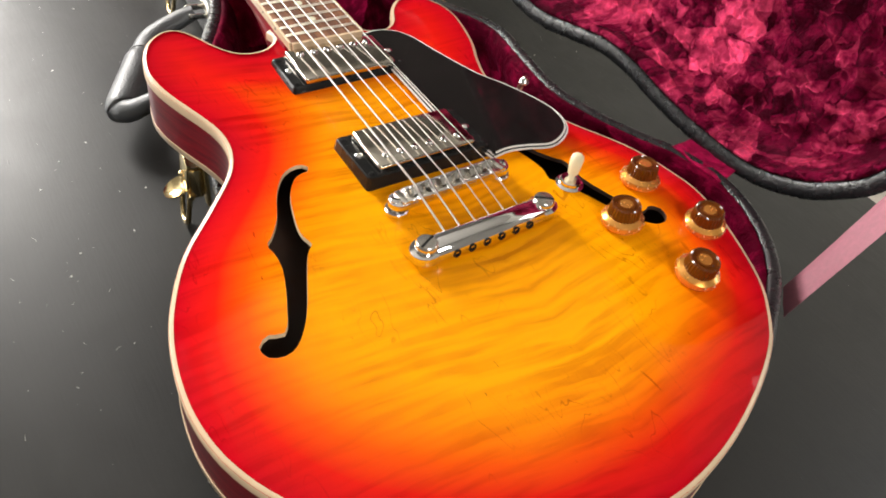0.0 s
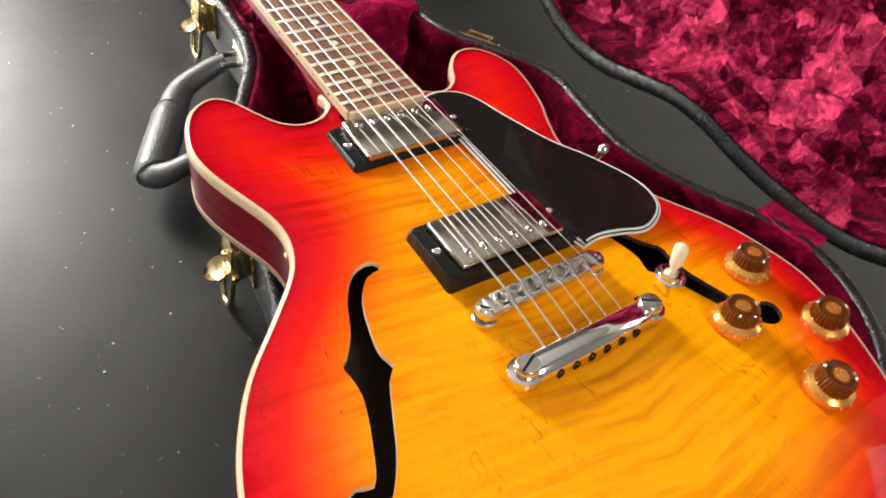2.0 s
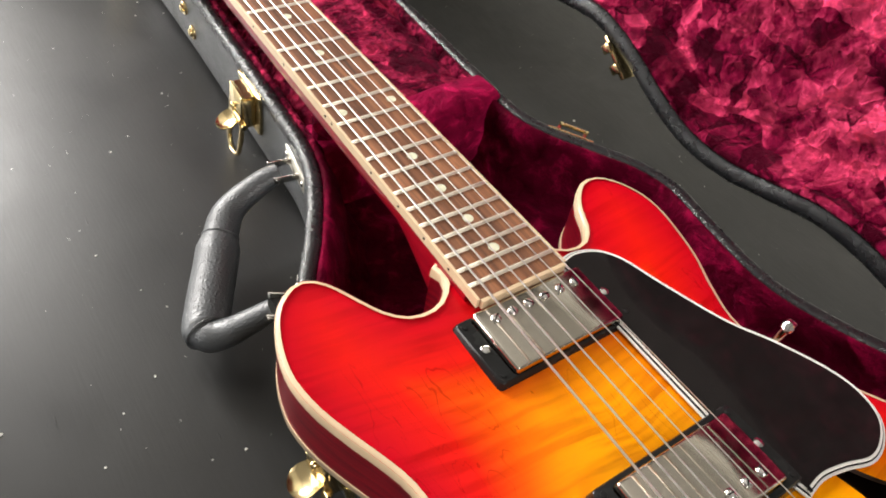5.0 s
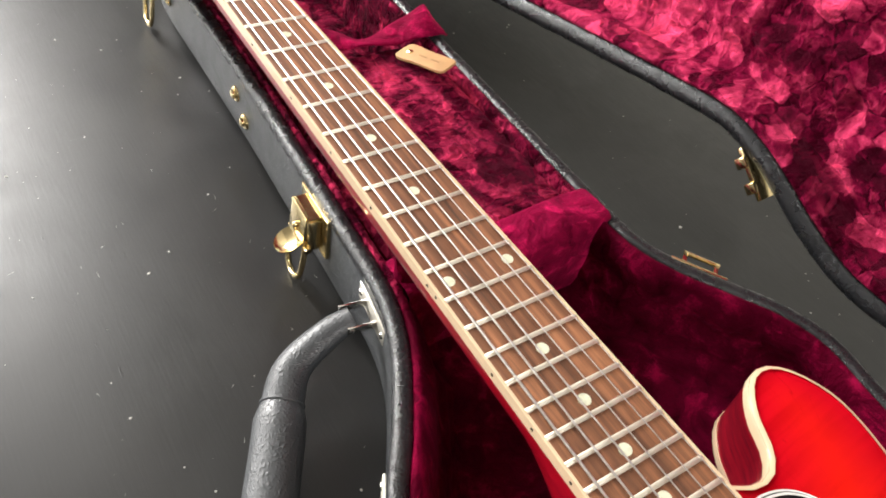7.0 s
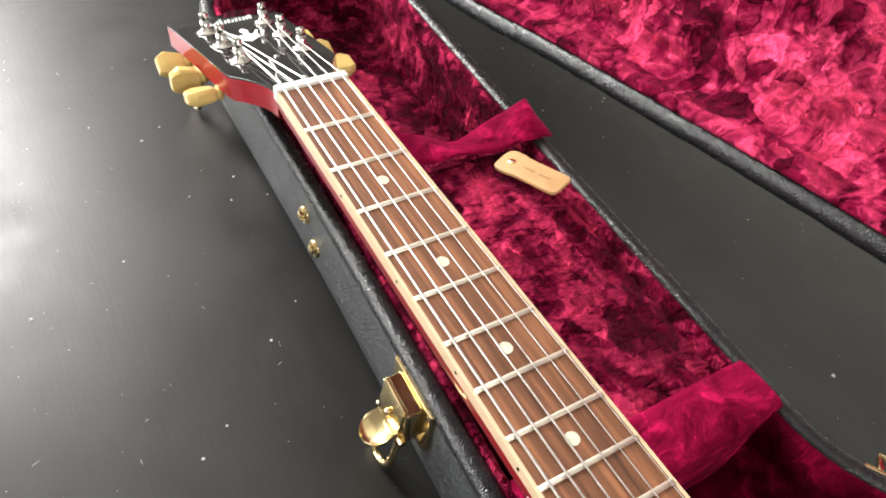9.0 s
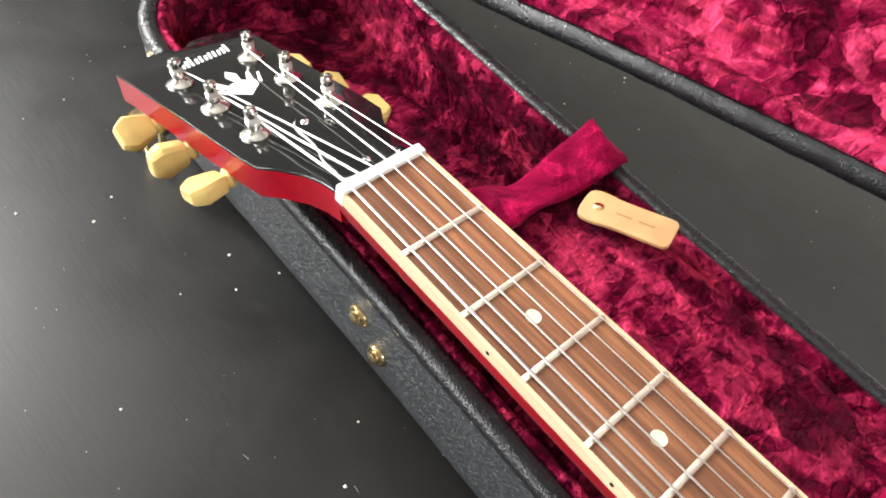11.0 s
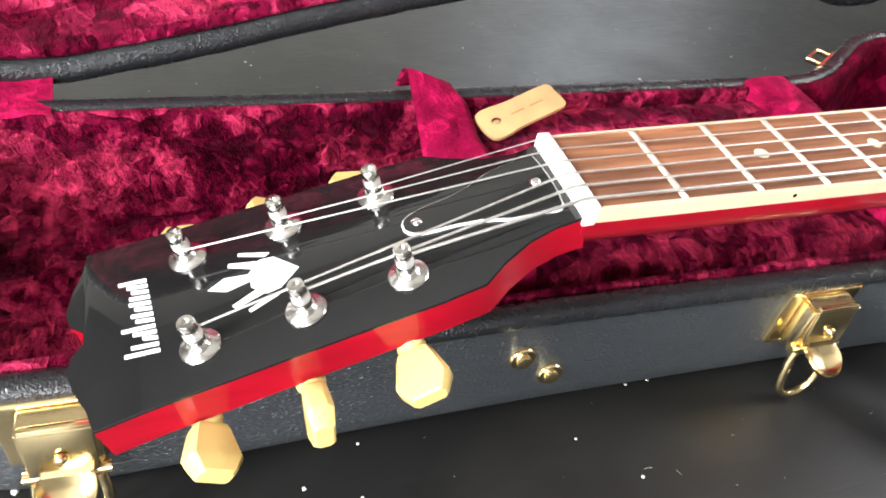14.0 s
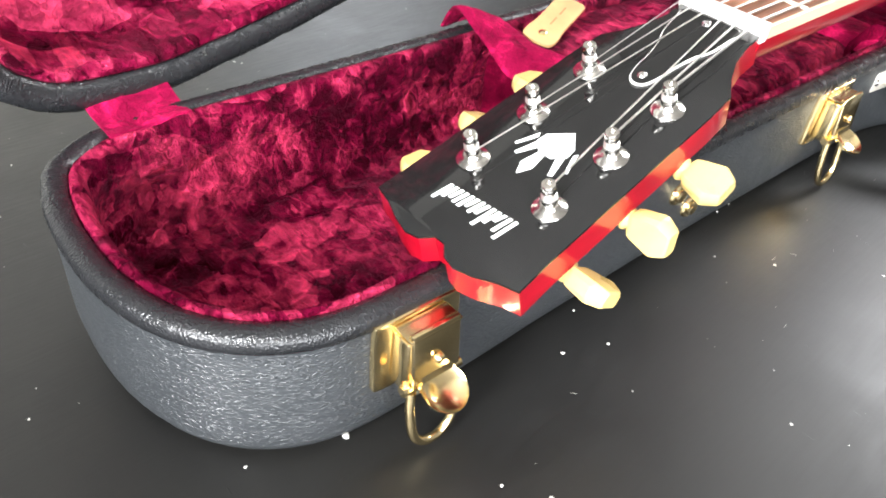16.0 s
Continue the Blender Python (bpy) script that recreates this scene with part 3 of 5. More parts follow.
# ---- the case ----
case = thing("guitar_case", "open black vinyl guitar case lined with crushed wine-red velvet", "guitar case")
RIM = 0.073
CASE = [(0.107, 0.268), (0.071, 0.268), (0.039, 0.259), (0.015, 0.240), (0.001, 0.212), (-0.003, 0.170), (-0.004, 0.082), (-0.006, -0.02), (-0.010, -0.12),
        (-0.0135, -0.200), (-0.0165, -0.245), (-0.027, -0.282), (-0.051, -0.326), (-0.074, -0.362), (-0.092, -0.410), (-0.098, -0.460), (-0.105, -0.515),
        (-0.122, -0.560), (-0.142, -0.610), (-0.146, -0.670), (-0.130, -0.730), (-0.085, -0.785), (-0.010, -0.812), (0.070, -0.818), (0.135, -0.800),
        (0.190, -0.766), (0.227, -0.735), (0.252, -0.695), (0.262, -0.650), (0.253, -0.606), (0.236, -0.575), (0.219, -0.537), (0.209, -0.495), (0.214, -0.440),
        (0.219, -0.400), (0.211, -0.368), (0.193, -0.338), (0.174, -0.308), (0.163, -0.275), (0.163, -0.220), (0.165, -0.130), (0.168, 0.03), (0.172, 0.150),
        (0.173, 0.215), (0.158, 0.250), (0.137, 0.262)]
outline = even(spline([(x, y) for x, y in CASE], 8), 300)


def crumple(x, y, amp, s=1.0):
    """Folds of crushed cloth."""
    p = Vector((x * 38 * s, y * 38 * s, 3.1))
    a = abs(noise.noise(p + 0.8 * noise.noise_vector(p * 0.7)))
    b = abs(noise.noise(p * 2.3 + Vector((5, 2, 1))))
    return amp * (1.0 - 2.2 * a - 0.9 * b)


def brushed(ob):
    """Round the body the pile lies smooth, its colour darkened for the cavity's shade."""
    ob.data.materials.append(VELVET_SHADED)
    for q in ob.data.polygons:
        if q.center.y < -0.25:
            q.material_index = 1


shell = bmesh.new()
rings(shell, swept(outline, [(0.030, 0.0), (0.010, 0.0008), (0.004, 0.004), (0.0012, 0.010), (0.0, 0.020), (0.0, 0.060), (0.0004, 0.0625), (0.0, 0.064)]), cap0=False)
part("shell", shell, VINYL, case, "black grained vinyl shell", smooth=60)
edge = bmesh.new()
prof = [(0.0002, 0.0642), (-0.0012, 0.0655), (-0.0016, 0.0685), (-0.0006, 0.0715), (0.002, RIM), (0.006, RIM), (0.0092, 0.0715), (0.0096, 0.069)]
lp = swept(outline, prof)
for i, row in enumerate(lp):
    lp[i] = [(x + 0.0001 * noise.noise(Vector((x * 300, y * 300, i))), y, z + 0.0001 * noise.noise(Vector((x * 260, y * 260, i + 7)))) for x, y, z in row]
rings(edge, lp)
part("rim_edging", edge, EDGE, case, "black textured edging along the rim", smooth=70)
lin = bmesh.new()
prof = [(0.0094, 0.066), (0.0096, 0.0705), (0.011, 0.0725), (0.0135, 0.0725), (0.0155, 0.070)] + [(0.0165 + 0.0015 * math.sin(i * 1.1), 0.066 - i * 0.006) for i in range(9)] + [(0.021, 0.0125), (0.0245, 0.0085), (0.029, 0.005)]
lp, z_of = swept(outline, prof), [q[1] for q in prof]
for i, row in enumerate(lp[3:], 3):
    lean = 0.024 * min(1.0, max(0.0, (0.0725 - z_of[i]) / 0.055))
    row = [(x + (lean * min(1.0, max(0.0, (-0.235 - y) / 0.06)) if x < 0.03 else 0.0), y, z) for x, y, z in row]
    lp[i] = [(x + 0.0016 * noise.noise(Vector((x * 90, y * 90, z * 90))), y + 0.0016 * noise.noise(Vector((x * 90, y * 90, z * 90 + 9))), z) for x, y, z in row]
rings(lin, lp)
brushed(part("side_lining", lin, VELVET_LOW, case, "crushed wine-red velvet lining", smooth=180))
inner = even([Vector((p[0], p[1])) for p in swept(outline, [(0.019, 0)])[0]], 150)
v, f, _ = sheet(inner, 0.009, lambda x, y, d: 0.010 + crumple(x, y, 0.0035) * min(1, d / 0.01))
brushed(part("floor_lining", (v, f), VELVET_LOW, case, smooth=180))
bt = even(outline, 100)
v, f, _ = sheet([Vector((p[0], p[1])) for p in swept(bt, [(0.028, 0)])[0]], 0.05, lambda x, y, d: 0.0012)
part("base", (v, f), VINYL, case)


def compartment():
    """The padded accessory box that bears the neck."""
    x0, x1, y0, y1 = 0.008, 0.151, -0.252, -0.012
    top = [Vector(p) for p in ((x0, y0), (x1 - 0.002, y0), (x1 + 0.001, -0.13), (x1 + 0.003, y1), (x0 + 0.004, y1))]
    top = [a.lerp(top[(i + 1) % 5], s / 12) for i, a in enumerate(top) for s in range(12)]
    v, f, _ = sheet(top, 0.006, lambda x, y, d: 0.058 + 0.009 * min(1, d / 0.008) ** 0.5 + crumple(x, y, 0.0022) * min(1, d / 0.012))
    part("compartment_lid", (v, f), VELVET_LOW, case, "velvet lid of the accessory compartment", smooth=180)
    bm = bmesh.new()
    box(bm, x0, x1, y0, y1, 0.011, 0.0575, 0.003)
    part("compartment_box", bm, VELVET_SHADED, case, smooth=40)
    # soft padded bar across the body end of the box
    bm = bmesh.new()
    rows = []
    for i in range(25):
        s = i / 24
        x = -0.002 + s * 0.158
        lift = 0.0015 * math.sin(s * math.pi * 3) - 0.002 + 0.003 * s
        rows.append([(x, -0.223, 0.066), (x, -0.2255, 0.0725 + lift), (x, -0.229, 0.0745 + lift), (x, -0.242, 0.0755 + lift), (x, -0.254, 0.0755 + lift), (x, -0.2575, 0.0735 + lift), (x, -0.2585, 0.068 + lift), (x, -0.2575, 0.040), (x, -0.2575, 0.012)])
    rings(bm, rows, close=False)
    part("neck_pad", bm, VELVET_PAD, case, "padded velvet neck rest", smooth=180)
    # leather pull tab with its rivet
    tab = spline([(0.0, -0.006), (0.0, 0.006), (0.003, 0.0095), (0.009, 0.0098), (0.016, 0.0088), (0.036, 0.0088), (0.0395, 0.0078), (0.0405, 0.005), (0.0405, -0.005), (0.0395, -0.0078), (0.036, -0.0088), (0.016, -0.0088), (0.009, -0.0098), (0.003, -0.0095)], 3)
    m = pose(0.1265, -0.0285, 0.0705, 8, -12, -75) @ Matrix.Diagonal((1.28, 1.12, 1, 1))
    tb = part("pull_tab", prism(bmesh.new(), tab, 0.0, 0.0022, 0.0005, m), LEATHER, case, "tan leather pull tab", smooth=40)
    part("rivet", lathe(bmesh.new(), [(0.0022, 0), (0.0022, 0.0006), (0.0012, 0.0012), (0.0002, 0.0013)], m=m @ pose(0.007, 0.0, 0.0021)), GOLD, tb, smooth=50)
    # two short marks burnt into the leather
    for k in range(2):
        part("stamp_bar", box(bmesh.new(), 0.015 + 0.010 * k, 0.022 + 0.010 * k, -0.0004, 0.0006, 0.00215, 0.0023, m=m), STAMP, tb)


compartment()


def neck_strap():
    bm = bmesh.new()
    path = spline([(0.172, -0.008, 0.072), (0.162, -0.009, 0.081), (0.142, -0.009, 0.077), (0.112, -0.007, 0.069), (0.084, -0.005, 0.075), (0.062, -0.004, 0.080), (0.040, 0.000, 0.077), (0.029, 0.001, 0.071), (0.0195, 0.001, 0.064), (0.0155, 0.001, 0.052)], 6, closed=False)
    rows = []
    for i, p in enumerate(path):
        tilt = 0.35 * math.sin(i * 0.24)
        rows.append([(p.x + 0.0006 * k, p.y + w * math.cos(tilt), p.z + w * math.sin(tilt) + 0.0012 * math.sin(i * 0.7 + k) + dz) for k, (w, dz) in enumerate(((-0.0155, 0), (-0.012, 0.0016), (0, 0.0022), (0.012, 0.0016), (0.0155, 0), (0.012, -0.0016), (0, -0.002), (-0.012, -0.0016)))])
    rings(bm, rows, True, True, True)
    part("neck_strap", bm, VELVET_PAD, case, "soft velvet neck strap", smooth=180)


neck_strap()


def loop_of_cloth():
    """The fabric pull beside the neck pad."""
    bm = bmesh.new()
    path = spline([(0.010, -0.218, 0.066), (0.004, -0.229, 0.078), (-0.002, -0.243, 0.074), (0.010, -0.252, 0.066), (0.022, -0.247, 0.058)], 6, closed=False)
    rows = [[p + Vector((0, 0, -0.006)), p + Vector((0.001, 0.001, 0.0)), p + Vector((0, 0, 0.006)), p + Vector((-0.001, -0.001, 0))] for p in path]
    rings(bm, rows, True, True, True)
    part("lid_pull", bm, VELVET_SHADED, case, smooth=60)


loop_of_cloth()


def latch(m, name="latch"):
    """A draw latch; x points out of the wall, y along it, z up, from the plate's centre."""
    base = part("latch", prism(bmesh.new(), spline([(-0.0205, -0.0125), (-0.0205, 0.0145), (-0.017, 0.0165), (0.017, 0.0165), (0.0205, 0.0145), (0.0205, -0.0125), (0.0165, -0.0195), (-0.0165, -0.0195)], 3), 0.0, 0.0028, 0.0009, m @ Matrix(((0, 0, 1, 0), (1, 0, 0, 0), (0, 1, 0, 0), (0, 0, 0, 1)))), GOLD, case, "shiny brass draw latch", smooth=40)
    bm = bmesh.new()
    box(bm, 0.0026, 0.0125, -0.0135, 0.0135, -0.0145, 0.0125, 0.0022, m)
    part("housing", bm, GOLD, base, smooth=40)
    bm = bmesh.new()
    box(bm, 0.0120, 0.0148, -0.0115, 0.0115, -0.0105, 0.0145, 0.0008, m @ pose(0, 0, 0, 0, -6, 0))
    part("hasp", bm, GOLD, base, smooth=40)
    bm = bmesh.new()
    box(bm, 0.003, 0.0135, -0.0125, 0.0125, 0.0128, 0.0142, 0.0005, m)
    part("hook", bm, GOLD, base)
    part("screw", lathe(bmesh.new(), [(0.0024, 0), (0.0024, 0.0012), (0.0016, 0.0022), (0.0002, 0.0024)], m=m @ pose(0.0153, 0.0, 0.001, 0, 84, 0)), GOLD, base, smooth=50)
    # thumb tongue, rounded and dished, standing out from the foot
    bm = bmesh.new()
    loops = []
    for g, dz in ((0.15, -0.0022), (0.55, -0.0016), (0.88, -0.0002), (1.0, 0.0008), (1.0, -0.0006), (0.80, -0.0022), (0.30, -0.0036)):
        loops.append([m @ pose(0.0140, 0, -0.0085, 0, 26, 0) @ Vector((0.0070 + 0.0108 * g * math.cos(a), 0.0100 * g * math.sin(a), dz)) for a in [2 * math.pi * q / 24 for q in range(24)]])
    rings(bm, loops, True, True, True)
    part("thumb_tongue", bm, GOLD, base, "dished brass thumb tongue", smooth=50)
    bm = bmesh.new()
    prof = [(0.0128, -0.0035), (0.0135, 0.0015), (0.0152, -0.0050), (0.0165, -0.0085), (0.0150, -0.0112), (0.0126, -0.0112)]
    rings(bm, [[m @ Vector((a, y, z)) for a, z in prof] for y in (-0.0078, -0.0070, 0.0070, 0.0078)], True, True, True)
    part("lever", bm, GOLD, base, smooth=35)
    bm = bmesh.new()
    tube(bm, [m @ Vector((0.0125, y, -0.0125)) for y in (-0.0145, -0.005, 0.005, 0.0145)], 0.0024, 12)
    part("hinge_pin", bm, GOLD, base, smooth=40)
    bm = bmesh.new()
    wire = spline([(0.0135, -0.0105, -0.014), (0.0150, -0.0115, -0.024), (0.0170, -0.010, -0.038), (0.0178, -0.004, -0.0445), (0.0178, 0.004, -0.0445), (0.0170, 0.010, -0.038), (0.0150, 0.0115, -0.024), (0.0135, 0.0105, -0.014)], 5, closed=False)
    tube(bm, [m @ p for p in wire], 0.0021, 10)
    part("wire_bail", bm, GOLD, base, smooth=60)
    return base


def on_wall(y_or_x, z, side=-1):
    """The frame on the case's left wall at a place along it: x out of the wall, y along it."""
    k = min(range(len(outline)), key=lambda i: (outline[i].x - y_or_x[0]) ** 2 + (outline[i].y - y_or_x[1]) ** 2)
    p, t = outline[k], (outline[(k + 1) % len(outline)] - outline[k - 1]).normalized()
    out = Vector((-normals2(outline)[k].x, -normals2(outline)[k].y, 0))
    up = Vector((0, 0, 1))
    along = up.cross(out)
    m = Matrix((out, along, up)).transposed().to_4x4()
    m.translation = (p.x, p.y, z)
    return m


latch(on_wall((-0.010, -0.160), 0.0495))
latch(on_wall((0.000, 0.178), 0.0510))
latch(on_wall((-0.098, -0.462), 0.0490))
for y, z in ((0.002, 0.045), (-0.015, 0.030)):
    m = on_wall((-0.006, y), z) @ pose(0, 0, 0, 0, 90, 0)
    part("rivet_stud", lathe(bmesh.new(), [(0.0066, 0), (0.0066, 0.001), (0.0058, 0.0022), (0.0036, 0.0024), (0.0034, 0.0042), (0.0018, 0.0048), (0.0002, 0.0048)], m=m), GOLD, case, "brass rivet stud", smooth=40)


def case_handle():
    m0, m1 = on_wall((-0.014, -0.243), 0.050), on_wall((-0.073, -0.360), 0.050)
    path = spline([m0 @ Vector((0.013, 0, 0)), (-0.044, -0.2415, 0.045), (-0.070, -0.2490, 0.037), (-0.084, -0.2640, 0.032), (-0.100, -0.291, 0.029), (-0.116, -0.318, 0.027), (-0.1235, -0.335, 0.027), (-0.1135, -0.3440, 0.032), m1 @ Vector((0.016, 0, -0.002))], 9, closed=False)
    k = len(path)

    def swell(s):
        """Slim tabs, then the padded grip, stepping up at its seams."""
        if s < 0.40:
            return 0.0078 + 0.0042 * min(1.0, s / 0.34)
        if s > 0.76:
            return 0.0072 + 0.0046 * min(1.0, (1 - s) / 0.20)
        g = min((s - 0.40), (0.76 - s)) / 0.03
        return 0.0126 + 0.0022 * min(1.0, g)

    rad = [swell(i / (k - 1)) for i in range(k)]
    h = part("handle", tube(bmesh.new(), path, rad, 28, flat=0.8), HANDLE, case, "padded black leather carrying handle", smooth=70)
    for s in (0.40, 0.76):
        i = int(s * (k - 1))
        t = (path[i + 1] - path[i - 1]).normalized()
        side = t.cross(Vector((0, 0, 1))).normalized()
        top = side.cross(t)
        ringp = [path[i] + (rad[i] + 0.0002) * (math.cos(a) * side + 0.8 * math.sin(a) * top) for a in [2 * math.pi * q / 24 for q in range(24)]]
        part("seam", tube(bmesh.new(), ringp, 0.0009, 6, closed=True), HANDLE, h, smooth=60)
    for m in (m0, m1):
        plate = part("handle_plate", box(bmesh.new(), 0.0, 0.0018, -0.021, 0.021, -0.0065, 0.0075, 0.0008, m), IVORYPLATE, h, "nickel handle plate", smooth=40)
        for y in (-0.0088, 0.0088):
            part("arm", box(bmesh.new(), 0.0012, 0.0195, y - 0.0008, y + 0.0008, -0.0022, 0.0032, 0.0005, m), NICKEL, h, smooth=40)
            part("arm_pin", lathe(bmesh.new(), [(0.0019, 0), (0.0017, 0.0006), (0.0002, 0.0009)], m=m @ pose(0.0170, y * 1.09, 0.0004, -90 if y > 0 else 90, 0, 0), seg=12), NICKEL, h, smooth=60)
        for yy in (-0.0175, 0.0175):
            part("plate_rivet", lathe(bmesh.new(), [(0.0026, 0), (0.002, 0.001), (0.0002, 0.0014)], m=m @ pose(0.0017, yy, 0.0005, 0, 90, 0), seg=14), NICKEL, h, smooth=60)


case_handle()


# ---- the lid, standing open on its hinge line ----
H0, H1 = Vector((0.267, -0.602, RIM)), Vector((0.182, 0.222, RIM))
LU = (H1 - H0).normalized()
LEAN = radians(8)
side = Vector((LU.y, -LU.x, 0))
LW = (math.sin(LEAN) * side + math.cos(LEAN) * Vector((0, 0, 1)))
LID = Matrix((LU, LW, LU.cross(LW))).transposed().to_4x4()
LID.translation = H0
LIDLINE = [(0.262, 0.026), (0.249, 0.013), (0.238, 0.007), (0.222, 0.003), (0.180, 0.0), (0.149, 0.003), (0.108, 0.008), (0.030, 0.020), (-0.088, 0.035), (-0.172, 0.045), (-0.230, 0.051), (-0.258, 0.052),
           (-0.285, 0.045), (-0.308, 0.035), (-0.341, 0.019), (-0.375, 0.008), (-0.413, 0.006), (-0.450, 0.012), (-0.485, 0.018), (-0.519, 0.016), (-0.560, 0.007), (-0.606, 0.001), (-0.655, 0.0), (-0.696, 0.012), (-0.723, 0.030),
           (-0.746, 0.056), (-0.772, 0.120), (-0.780, 0.200), (-0.765, 0.290), (-0.715, 0.360), (-0.650, 0.392), (-0.580, 0.385), (-0.520, 0.358), (-0.465, 0.345), (-0.410, 0.352), (-0.360, 0.340), (-0.315, 0.300),
           (-0.275, 0.262), (-0.220, 0.245), (0.0, 0.222), (0.150, 0.205), (0.225, 0.190), (0.262, 0.160), (0.276, 0.110), (0.274, 0.060)]
lidline = even(spline([((y + 0.602) / LU.y, w) for y, w in LIDLINE], 8), 300)


def lid_parts():
    def put(lp):
        return [[LID @ Vector(p) for p in row] for row in lp]
    bm = bmesh.new()
    rings(bm, put(swept(lidline, [(0.0, 0.008), (0.0, 0.034), (0.003, 0.044), (0.010, 0.050), (0.030, 0.053)])))
    lid = part("lid", bm, VINYL, case, "open black vinyl lid lined with crushed velvet", smooth=60)
    bm = bmesh.new()
    lp = swept(lidline, [(0.0004, 0.0085), (-0.0014, 0.006), (-0.0016, 0.0030), (0.0004, 0.0004), (0.004, -0.0004), (0.009, 0.0002), (0.0118, 0.0022), (0.0125, 0.0045)])
    lp = [[(x, y + 0.0006 * noise.noise(Vector((x * 320, y * 320, i))), z + 0.0008 * noise.noise(Vector((x * 260, y * 260, i + 7)))) for x, y, z in row] for i, row in enumerate(lp)]
    rings(bm, put(lp))
    part("lid_edging", bm, EDGE, lid, "black textured edging", smooth=70)
    bm = bmesh.new()
    lp = swept(lidline, [(0.0122, 0.007), (0.0122, 0.0035), (0.0135, 0.0015), (0.0160, 0.0018), (0.0185, 0.005), (0.020, 0.012), (0.0215, 0.020), (0.0235, 0.028), (0.028, 0.0345), (0.034, 0.0365)])
    for i in range(3, len(lp)):
        lp[i] = [(x, y + 0.0020 * noise.noise(Vector((x * 80, y * 80, z * 80))), z + 0.0020 * noise.noise(Vector((x * 80, y * 80, z * 80 + 9)))) for x, y, z in lp[i]]
    rings(bm, put(lp))
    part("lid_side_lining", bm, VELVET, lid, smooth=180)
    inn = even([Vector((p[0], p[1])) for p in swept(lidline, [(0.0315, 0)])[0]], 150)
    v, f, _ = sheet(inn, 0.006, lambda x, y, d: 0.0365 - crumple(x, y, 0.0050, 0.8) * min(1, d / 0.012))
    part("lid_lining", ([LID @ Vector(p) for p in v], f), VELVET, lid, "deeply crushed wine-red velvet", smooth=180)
    v, f, _ = sheet([Vector((p[0], p[1])) for p in swept(even(lidline, 100), [(0.029, 0)])[0]], 0.06, lambda x, y, d: 0.053)
    part("lid_back", ([LID @ Vector(p) for p in v], f), VINYL, lid)
    # keeper bracket on the lid's rim
    m = LID @ pose((-0.293 + 0.602) / LU.y, 0.0405, 0.003, 0, 0, 36)
    bm = bmesh.new()
    box(bm, -0.019, 0.019, -0.0075, -0.0035, -0.004, 0.012, 0.001, m)
    kb = part("keeper", bm, GOLD, lid, "small brass keeper bracket", smooth=40)
    for x in (-0.009, 0.009):
        part("lug", box(bmesh.new(), x - 0.004, x + 0.004, -0.011, -0.0035, -0.007, -0.003, 0.001, m), GOLD, kb, smooth=40)
    return lid


lid = lid_parts()
m = on_wall((0.180, -0.316), 0.0655)
kb = part("keeper", box(bmesh.new(), 0.0, 0.0025, -0.019, 0.019, -0.006, 0.007, 0.0008, m), GOLD, case, "small brass keeper bracket", smooth=40)
for y in (-0.0105, 0.0105):
    part("lug", box(bmesh.new(), 0.002, 0.0125, y - 0.0016, y + 0.0016, 0.0030, 0.0066, 0.0008, m), GOLD, kb, smooth=40)
part("bar", box(bmesh.new(), 0.0108, 0.0132, -0.0125, 0.0125, 0.0034, 0.0062, 0.0009, m), GOLD, kb, smooth=40)
for y in (-0.0165, 0.0165):
    part("screw", lathe(bmesh.new(), [(0.0016, 0), (0.0014, 0.0006), (0.0002, 0.0008)], m=m @ pose(0.0024, y, 0.0005, 0, 90, 0), seg=12), GOLD, kb, smooth=50)


def strip(name, a0, a1, b0, b1, sag, mat, label, rows=9, thick=0.0012):
    """A band of cloth from the edge a0-a1 to the edge b0-b1."""
    bm = bmesh.new()
    lp = []
    for i in range(rows):
        s = i / (rows - 1)
        p, q = Vector(a0).lerp(Vector(b0), s), Vector(a1).lerp(Vector(b1), s)
        d = Vector((0, 0, -sag * 4 * s * (1 - s)))
        row = [p.lerp(q, k / 5) + d + Vector((0, 0, 0.0008 * math.sin(k * 1.9 + i))) for k in range(6)]
        lp.append(row + [r - Vector((0, 0, thick)) for r in reversed(row)])
    rings(bm, lp, True, True, True)
    return part(name, bm, mat, case, label, smooth=60)


strip("hinge_gusset", (0.246, -0.602, 0.0735), (0.250, -0.652, 0.0735), (0.2835, -0.600, 0.082), (0.2875, -0.646, 0.082), 0.004, VELVET_PAD, "velvet gusset over the hinge")
strip("hinge_gusset", (0.158, 0.224, 0.0735), (0.160, 0.183, 0.0735), (0.2015, 0.224, 0.086), (0.2045, 0.181, 0.084), 0.004, VELVET_PAD, "velvet gusset over the hinge")
strip("lid_stay", (0.213, -0.764, 0.050), (0.236, -0.744, 0.050), (0.336, -0.775, 0.215), (0.352, -0.752, 0.215), 0.004, RIBBON, "dusty pink ribbon that stays the lid", rows=12, thick=0.0008)


# ---- the guitar, laid across the open case ----
FRETS_Z = 0.144
guitar = thing("electric_guitar", "semi-hollow electric guitar in cherry sunburst flame maple", "guitar", pose(0, 0, FRETS_Z))
SCALE = 0.62865


def fret_y(k):
    return -SCALE * (1 - 2 ** (-k / 12))


def half_board(y):
    return 0.0215 + (0.0287 - 0.0215) * y / fret_y(22)


